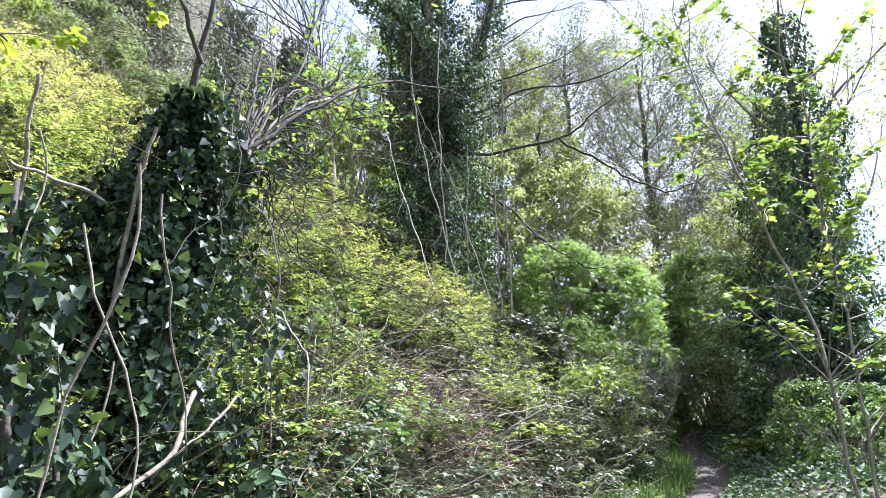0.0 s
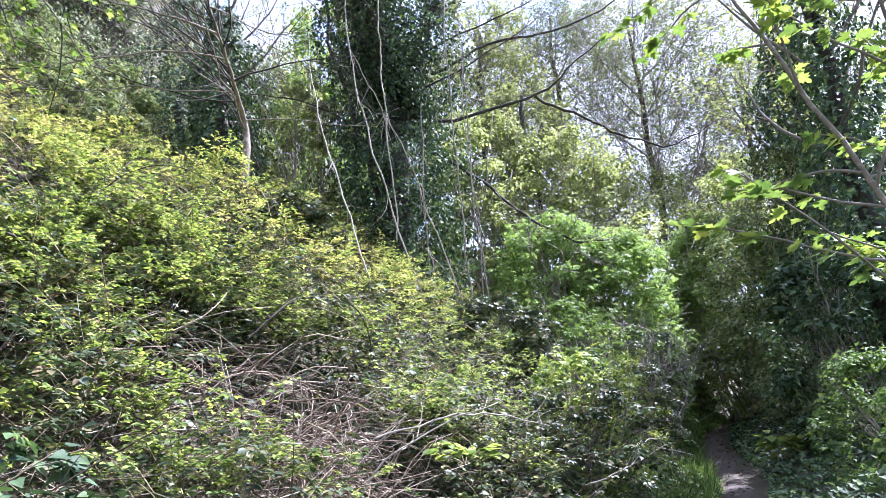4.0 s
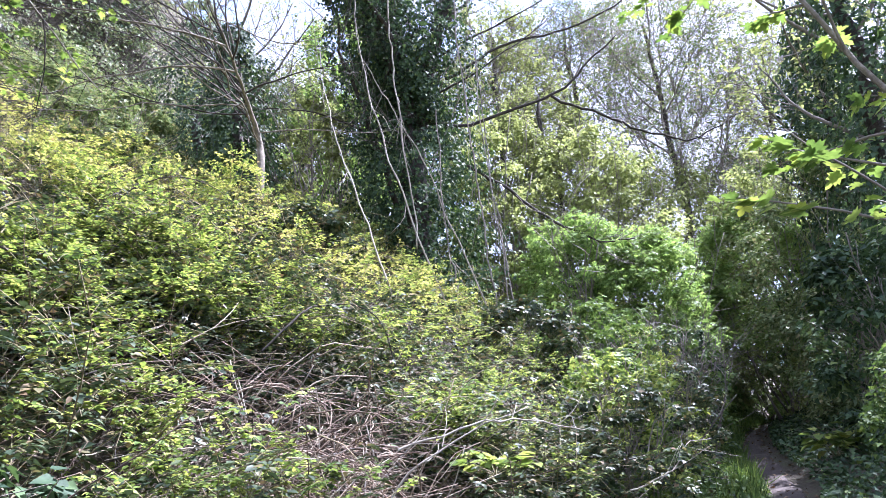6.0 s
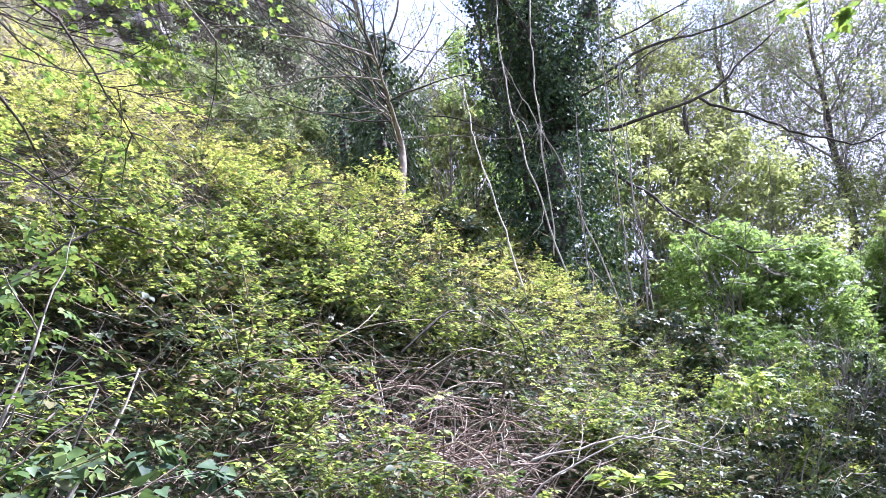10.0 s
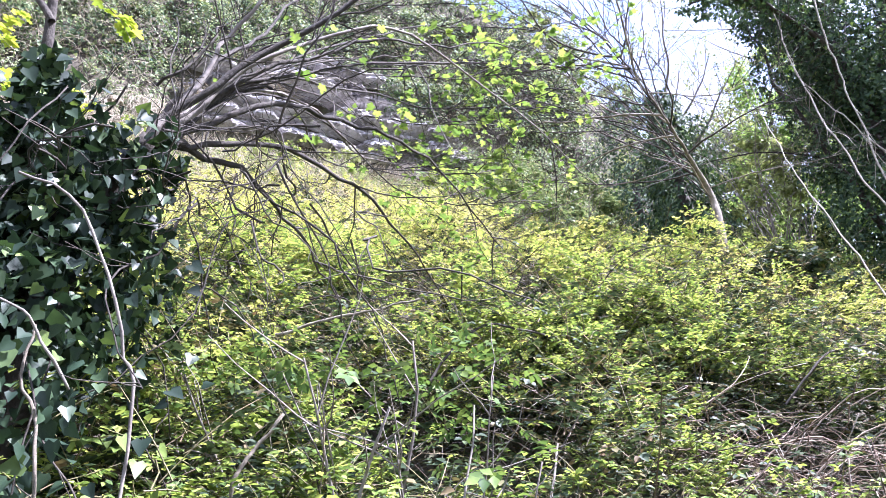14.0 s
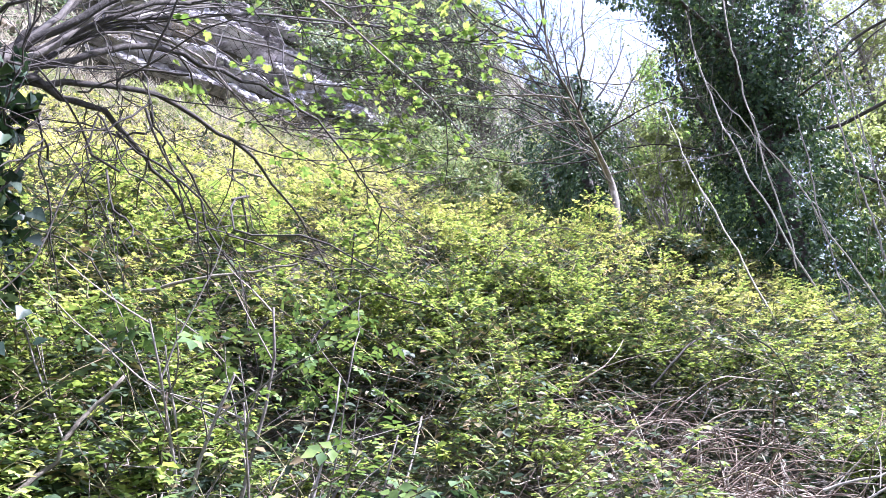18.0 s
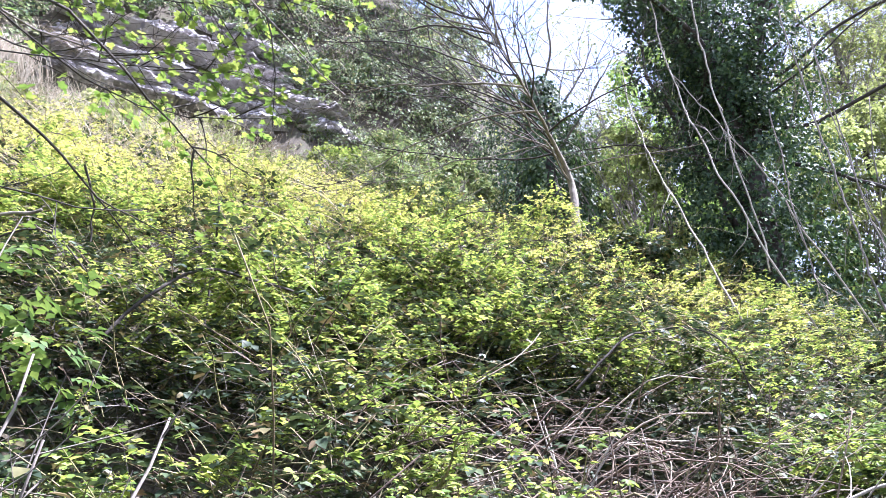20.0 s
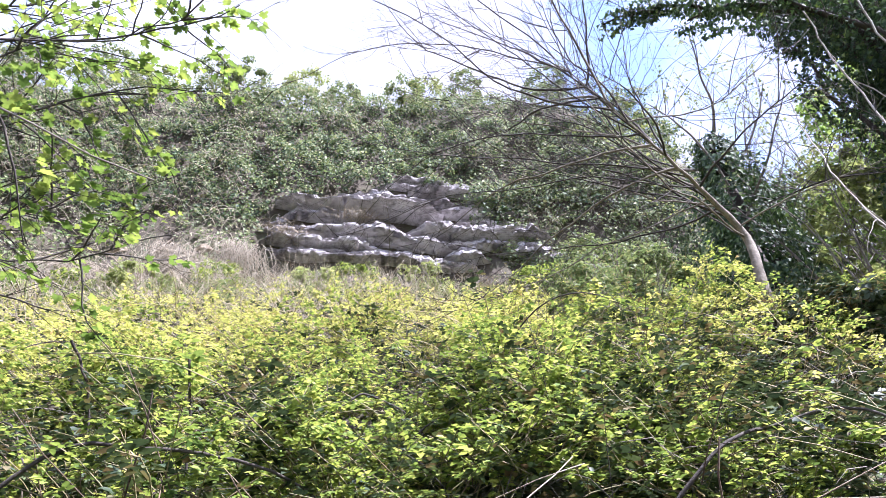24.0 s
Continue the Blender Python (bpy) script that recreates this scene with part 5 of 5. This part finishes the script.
over = thing("maple_tree", "young maple with yellow-green leaves hanging over the slope", "tree", at_ground(-2.9, 2.4), "maples")
g = np.array(at_ground(-2.9, 2.4))
st = curve_through([g, (-2.9, 2.35, 3.6), (-2.8, 2.4, 5.0), (-2.6, 2.6, 7.0)], 22, 0.02)
one_tube("trunk", st, 0.07, 0.03, M_DARK, over)
OVER = [
    [(-2.85, 2.4, 4.6), (-2.3, 3.0, 5.0), (-1.7, 3.3, 4.7), (-1.2, 3.7, 4.3)],
    [(-2.82, 2.4, 4.9), (-2.2, 2.6, 5.3), (-1.7, 2.9, 5.5), (-1.2, 3.3, 5.5)],
    [(-2.8, 2.4, 4.2), (-3.2, 3.4, 4.8), (-3.4, 4.4, 5.0)],
]
for k in range(20):
    z0 = 2.5 + 0.13 * k
    x1, y1 = -2.9 + RNG.uniform(0.2, 1.1), 2.4 + RNG.uniform(-0.6, 0.9)
    OVER.append([(-2.88, 2.4, z0), (-2.9 + (x1 + 2.9) * 0.5, 2.4 + (y1 - 2.4) * 0.5, z0 + 0.4), (x1, y1, z0 + 0.5), (x1 + 0.35, y1 + 0.25, z0 + 0.3)])
lim = []
for line in OVER:
    l = curve_through(line, 22, 0.015)
    lim.append(l)
    one_tube("limb", l, 0.013, 0.004, M_DARK, over, "", 6)
tw, fine = crown(over, lim, 10, 0.6, 3, 0.3, 0.005, M_TWIG, rise=0.02, label="thin dark twigs")
maple_sprays(over, tw, 17, 0.06)

# ---------------------------------------------------------------- the rock face
cliff = child("cliff", None)
tagged(cliff, "pale bedded limestone outcrop with dark overhanging ledges on the hillside", "cliff", kind="structure")


def cliff_point(y, u, up):
    """A place on the face: along it by y, u metres left of the path, up metres above its foot."""
    return Vector((float(path_x(y)) - u, y, float(path_z(np.clip(y, 9, 27))) + 17.6 + up))


ROCK = np.random.default_rng(21)


def slab(y, up, width, thick, deep, mat, u, name="rock_slab"):
    """One bed of stone: a laminated, jagged front that leans back above an undercut."""
    nx = max(8, int(width / 0.08))
    c = cliff_point(y, u, up)
    a = math.atan2(0.9, 0.40)
    along, outw = np.array([math.cos(a), math.sin(a), 0]), np.array([math.sin(a), -math.cos(a), 0])
    sd = float(ROCK.uniform(0, 100))
    s = np.linspace(-0.5, 0.5, nx + 1) * width
    edge = np.minimum(np.arange(nx + 1), nx - np.arange(nx + 1)) / nx
    end = np.minimum(1.0, edge * width * 0.8 + 0.1)
    block = np.floor(s * 1.1 + vnoise(s * 0.8 + sd, s * 0) * 1.8)
    small = np.floor(s * 3.1 + vnoise(s * 2.1 + sd, s * 0 + 3) * 1.5)
    step = (hash2(block + 0.37, block * 0 + sd) - 0.5) * 0.30 + (hash2(small + 0.71, small * 0 + sd) - 0.5) * 0.16
    wave = step + (fbm(s * 0.45 + sd, s * 0 + up * 3.0, 3) - 0.5) * 0.8
    sag = (fbm(s * 0.4 + sd + 40, s * 0, 3) - 0.5) * 0.35 + (hash2(block + 4.1, block * 0 + sd) - 0.5) * 0.08
    heights = np.array([0.10, 0.14, 0.24, 0.34, 0.40, 0.52, 0.60, 0.70, 0.80, 0.90, 1.0])
    prof = [(-deep, -0.1), (-0.95, -0.1), (-0.85, 0.08)] + [(0.05 - 0.68 * h * thick, h) for h in heights] + [(-0.8 - thick, 1.12), (-deep, 1.4)]
    verts = []
    for k, (o, h) in enumerate(prof):
        front = 3 <= k < 3 + len(heights)
        leaf = (hash2(np.floor(s * 0.7 + k * 0.31 + sd), s * 0 + k) - 0.5) * (0.16 + 0.3 * min(1.0, thick))
        jag = (vnoise(s * 6.3 + sd, s * 0 + k * 1.7 + up) - 0.5) * 0.18
        oo = o + (wave + jag + leaf if front else wave * 0.5) * (k not in (0, len(prof) - 1)) - (1 - end) * 0.7
        hh = (h + (vnoise(s * 3.1 + sd + 9, s * 0 + k * 1.9) - 0.5) * 0.16 * front) * thick * (0.15 + 0.85 * end) + sag * thick
        verts.append(np.array(c)[None] + along[None] * s[:, None] + outw[None] * oo[:, None] + np.array([[0, 0, 1.0]]) * hh[:, None])
    v = np.stack(verts, 1).reshape(-1, 3)
    P = len(prof)
    i, k = np.meshgrid(np.arange(nx), np.arange(P - 1), indexing="ij")
    q = np.stack([i * P + k, (i + 1) * P + k, (i + 1) * P + k + 1, i * P + k + 1], -1).reshape(-1)
    sizes = np.concatenate([np.full(len(q) // 4, 4), [P, P]])
    q = np.concatenate([q, np.arange(P), (nx * P + np.arange(P))[::-1]])
    ob = new(name, raw_mesh(name, v, q, sizes, mat))
    ob.parent = cliff
    return ob


z = 2.0
while z < 8.8:
    thick = float(ROCK.choice([0.2, 0.35, 0.55, 0.85]))
    left_end = np.interp(z, [0, 1.0, 2.5, 5.2, 6.5, 8.5], [13.6, 13.2, 12.6, 12.6, 15.0, 18.8])
    right_end = np.interp(z, [0, 1.0, 2.5, 5.0, 6.5, 8.5], [23.0, 25.0, 25.5, 25.0, 24.4, 22.4])
    y = left_end + ROCK.uniform(-0.3, 0.5)
    recess = 0.55 * (2.4 < z < 3.1) - 0.25 * (3.1 <= z < 4.2)
    while y < right_end:
        w = min(float(ROCK.uniform(2.5, 9.0)), right_end - y + 1.0)
        slab(y + w / 2, z + ROCK.normal(0, 0.12), w * 1.15, thick * ROCK.uniform(0.8, 1.2), 2.8, M_ROCK, CLIFF - 0.1 + 0.235 * (z + 0.5) + recess + ROCK.normal(0, 0.3))
        y += w
    z += thick * 1.02
SANDY = [(float(ROCK.uniform(7.0, 12.4)), -0.9 + 0.24 * k, float(ROCK.uniform(1.5, 3.5)), 0.45) for k in range(18)]
for y, up, w, t in SANDY + [(26.2, 2.0, 3.0, 0.6), (27.8, 2.3, 2.4, 0.5), (24.6, 5.2, 1.2, 0.7)]:
    slab(y, up, w, t, 2.4, M_SAND if y < 12.5 else M_ROCK, CLIFF + 0.3 + 0.25 * up)

# ivy, dry grass and shrubs on and above the rock


def hung(name, label, category, n, y0, y1, up0, up1, size, leaf, mat, group="", lump=0.8, clear=True):
    t = thing(name, label, category, tuple(cliff_point((y0 + y1) / 2, CLIFF + 3, up0)), group)
    y = RNG.uniform(y0, y1, n)
    up = RNG.uniform(up0, up1, n)
    u = CLIFF + 0.4 + np.interp(up, [-1, 8, 18.5, 20.5, 23], [0.0, 2.0, 5.0, 8.0, 24.0])
    bare = (fbm(y * 0.7, up * 0.7) - 0.5) * 2.2
    inside = (y + bare > 13.0) & (y + bare < 23.5) & (up + bare * 0.6 < np.interp(y, [12, 15, 20, 22, 24], [5.5, 7.0, 9.0, 8.0, 4.5])) if clear else np.zeros(n, bool)
    keep = ~inside & (RNG.uniform(0.25, 0.6, n) < fbm(y * 0.8 + 3, up * 1.1))
    y, up, u = y[keep], up[keep], u[keep]
    x = path_x(y) - u
    zb = np.where(u < CLIFF + 5.4, path_z(np.clip(y, 9, 27)) + 17.6 + up, ground_z(x, y))
    bulge = (fbm(y * 1.1, up * 1.1 + 50) - 0.4) * lump * 2 + RNG.uniform(-0.25, 0.25, len(y))
    pos = np.stack([x + 0.9 * bulge, y - 0.4 * bulge, zb + 0.3 * bulge], 1)
    nr = np.array([0.8, -0.35, 0.6]) + RNG.normal(0, 0.5, (len(y), 3))
    tp = RNG.normal(0, 0.5, (len(y), 3)) + [0, 0, -0.6]
    part("leaves", scatter("leaves", leaf, pos, nr, tp, RNG.uniform(0.6, 1.25, len(y)) * size, mat), t, "", "stuff")
    pick = RNG.choice(len(pos), min(len(pos), 500), False)
    tw = shoots(pos[pick], np.array([[0.6, -0.2, 0.7]]) + RNG.normal(0, 0.5, (len(pick), 3)), RNG.uniform(0.5, 1.5, len(pick)), 5, 0.15, -0.05)
    part("twig", tubes("twig", tw, np.linspace(0.010, 0.004, 5)[None] * np.ones((len(pick), 1)), M_TWIG, 3, False), t, "grey bare twigs", "stuff")
    return t


hung("ivy_curtain", "dark ivy draped over the top of the rock", "ivy", 34000, -6, 34, 5.0, 17.0, 0.19, IVY_FAR, M_IVY, "cliff ivy", 1.0)
hung("ivy_curtain", "green ivy hanging down beside the bare rock", "ivy", 26000, -8, 32, -1.0, 7.0, 0.18, IVY_FAR, M_OLIVE, "cliff ivy", 0.6)
hung("scrub_cover", "olive scrub covering the slope above the rock", "scrub", 120000, -6, 34, 6.5, 22.0, 0.17, DIAMOND, M_OLIVE, "cliff ivy", 1.4)
hung("ivy_curtain", "green ivy and scrub to the side of the bare rock", "ivy", 15000, 23.5, 33, -1.0, 9.0, 0.16, IVY_FAR, M_OLIVE, "cliff ivy", 0.7, False)
hang = thing("dry_grass_curtain", "bleached bare stems hanging down the rock face", "stems", tuple(cliff_point(12, CLIFF, 6)), "dry grass")
n = 4200
hy, hup = RNG.uniform(-12, 30, n), RNG.uniform(0.5, 17, n)
hu = CLIFF - 0.7 + np.interp(hup, [-1, 8, 18.5], [0.0, 2.0, 5.0])
hp = np.stack([path_x(hy) - hu, hy, path_z(np.clip(hy, 9, 27)) + 17.6 + hup], 1)
ok = (fbm(hy * 0.5, hup * 0.3) > np.where(hy < 12, 0.36, 0.60)) & ~((hy > 12) & (hy < 25) & (hup < 9))
pts = shoots(hp[ok], np.array([[0.5, -0.2, 0.3]]) + RNG.normal(0, 0.3, (ok.sum(), 3)), RNG.uniform(0.8, 2.6, ok.sum()), 6, 0.12, -0.3)
part("stem", tubes("stem", pts, np.linspace(0.009, 0.004, 6)[None] * np.ones((ok.sum(), 1)), M_BLEACH, 3), hang, "", "stuff")


def tuft(y, up, h, n, label, u_off=0.0, mat=M_BLEACH, droop=0.0, wide=0.4):
    c = np.array(cliff_point(y, CLIFF - 0.1 + 0.27 * max(up, 0) + u_off, up))
    t = thing("dry_grass_tuft", label, "grass", tuple(c), "dry grass")
    st = c + RNG.normal(0, 1, (n, 3)) * [wide * 0.5, wide, 0.12]
    tp = np.stack([RNG.normal(0.5, 0.4, n), RNG.normal(-0.1, 0.5, n), np.ones(n) * (1 - 2 * droop)], 1)
    pts = shoots(st, tp, h * RNG.uniform(0.5, 1.2, n), 6, 0.12, -0.12 - 0.2 * droop)
    part("blade", tubes("blade", pts, np.linspace(0.014, 0.005, 6)[None] * np.ones((n, 1)), mat, 3), t, "", "stuff")


for y, up, h, n, d in ((17.6, 4.9, 0.9, 260, 0.3), (14.0, 3.6, 0.7, 160, 0.3), (18.3, 0.6, 1.9, 420, 1.0), (14.5, 0.2, 1.2, 220, 0.8), (10.8, 1.2, 2.6, 420, 0.7), (11.9, 2.6, 2.2, 300, 0.9), (9.4, 2.6, 2.4, 300, 0.9), (12.2, -0.4, 1.8, 380, 0.3), (8.2, 0.0, 1.8, 300, 0.3), (20.5, -0.4, 1.3, 240, 0.2), (16.5, -0.8, 1.3, 240, 0.2), (6.0, 1.0, 2.2, 300, 0.6), (22.5, -0.4, 1.3, 200, 0.2)):
    tuft(y, up, h, n, "bleached dry grass hanging on the rock", 0, M_BLEACH, d, 0.6)

# scrub in front of the rock foot
for k in range(9):
    y = 6 + k * 2.6 + RNG.uniform(-0.6, 0.6)
    u = CLIFF - RNG.uniform(1.0, 5.0)
    bush(float(path_x(y)) - u, y, RNG.uniform(1.2, 2.0), 1.3, 1.3, "pale thorny scrub at the foot of the rock", TRIO_FAR, M_BUD if k % 2 else M_FRESH, 1500, 0.16, "rock-foot scrub", stems=26, clumps=30)
# skyline shrubs
for k in range(16):
    y = -2 + k * 2.9 + RNG.uniform(-0.8, 0.8)
    u = CLIFF + RNG.uniform(5.5, 8)
    bush(float(path_x(y)) - u, y, RNG.uniform(1.8, 3.6), RNG.uniform(1.2, 2.0), 1.5, "dark scrubby bush on the skyline", DIAMOND, M_BUD if k % 3 == 0 else M_OLIVE, 2200, 0.17, "skyline bushes", stems=24, clumps=40)
# slope thickets between rock and tall tree
for (x, y, h, r) in ((-6.6, 14.6, 1.7, 1.0), (-5.2, 15.6, 1.5, 0.9), (-7.8, 17.5, 2.4, 1.4), (-10.5, 19.5, 2.6, 1.6), (-6.0, 24.5, 4.0, 2.0), (-13.5, 22.0, 3.0, 1.8), (-9.5, 27.0, 4.5, 2.2)):
    bush(x, y, h, r, r, "tangled grey-green thicket on the slope", TRIO_FAR, M_OLIVE, int(2600 * r), 0.13, "slope thickets", stems=30, clumps=46)
# far woods behind
for k in range(14):
    y = -26 + RNG.uniform(-4, 4)
    x = -20 + k * 4.5
    bush(x, y, 9, 4, 4, "dense trees along the path behind", DIAMOND, M_BUSH, 1600, 0.6, "woods behind", stems=10, clumps=50)

# single plants that stand out on the bank


def rosette(x, y, z, n, size, label, leaf=OVAL, mat=M_GRASS, up=0.5):
    t = thing("leafy_plant", label, "plant", (x, y, z), "single plants")
    a = np.arange(n) * 2.4
    d = np.stack([np.cos(a), np.sin(a), up + 0.5 * np.arange(n) / n], 1)
    st = shoots(np.repeat([[x, y, z]], n, 0), d, size * RNG.uniform(0.8, 1.4, n), 5, 0.08, -0.06)
    part("stalk", tubes("stalk", st, np.linspace(0.003, 0.0015, 5)[None] * np.ones((n, 1)), M_CANE, 4), t, "", "stuff")
    s, dd, f, _ = offshoots(st, 5, 0.4, 1.0, 0.8)
    nr = np.stack([RNG.normal(0, 0.3, len(s)), RNG.normal(0, 0.3, len(s)), np.ones(len(s))], 1)
    part("leaves", scatter("leaves", leaf, s, nr, dd, RNG.uniform(0.7, 1.2, len(s)) * size * 0.42, mat), t, "", "stuff")


rosette(1.2, 8.0, 2.05, 14, 0.20, "bright green leafy elder seedling by the dead canes", OVAL, M_FRESH)
rosette(-2.35, 7.9, 3.75, 12, 0.2, "bright green young plant among the brambles", SLIM, M_BUSH)
for k in range(9):
    px, py = 1.9 + 0.25 * k * 0.6, 8.6 + 0.75 * k
    px = float(path_x(py)) - 0.75 - 0.2 * (k % 3)
    rosette(px, py, float(ground_z(px, py)), 9, 0.22, "broad-leaved green dock plant beside the path", SLIM, M_GRASS, 1.2)
rosette(5.0, 13.2, float(ground_z(5.0, 13.2)) + 0.1, 16, 0.4, "yellow-green bushy plant beside the path", OVAL, M_FRESH, 0.9)
wand = thing("bare_shoot", "long pale yellow arching shoot above the brambles", "shoot", (2.75, 16.5, 3.6))
one_tube("stem", curve_through([(2.78, 16.6, 3.6), (2.8, 16.6, 4.4), (2.62, 16.6, 5.2), (2.3, 16.6, 6.1)], 16, 0.01), 0.014, 0.006, M_PALE, wand)
ROOTS = [[(0.55, 7.1, 1.7), (0.95, 7.2, 2.15), (1.45, 7.45, 2.35)], [(0.75, 7.35, 2.2), (1.25, 7.6, 2.33), (1.75, 7.9, 2.25)], [(2.1, 9.4, 1.9), (2.45, 9.6, 2.0), (2.7, 9.9, 2.25)]]
for line in ROOTS:
    t = thing("dead_branch", "pale thin dead stem sticking out of the bank", "branch", line[0], "dead stems")
    one_tube("stem", curve_through(line, 14, 0.012), 0.008, 0.003, M_PALE, t, "", 6)
    s, d, f, _ = offshoots(curve_through(line, 14, 0.0)[None], 4, 0.4, 1.0, 0.7)
    tw = shoots(s, d, RNG.uniform(0.15, 0.35, len(s)), 5, 0.1, 0.05)
    part("twig", tubes("twig", tw, np.linspace(0.003, 0.0015, 5)[None] * np.ones((len(s), 1)), M_PALE, 4), t, "", "stuff")
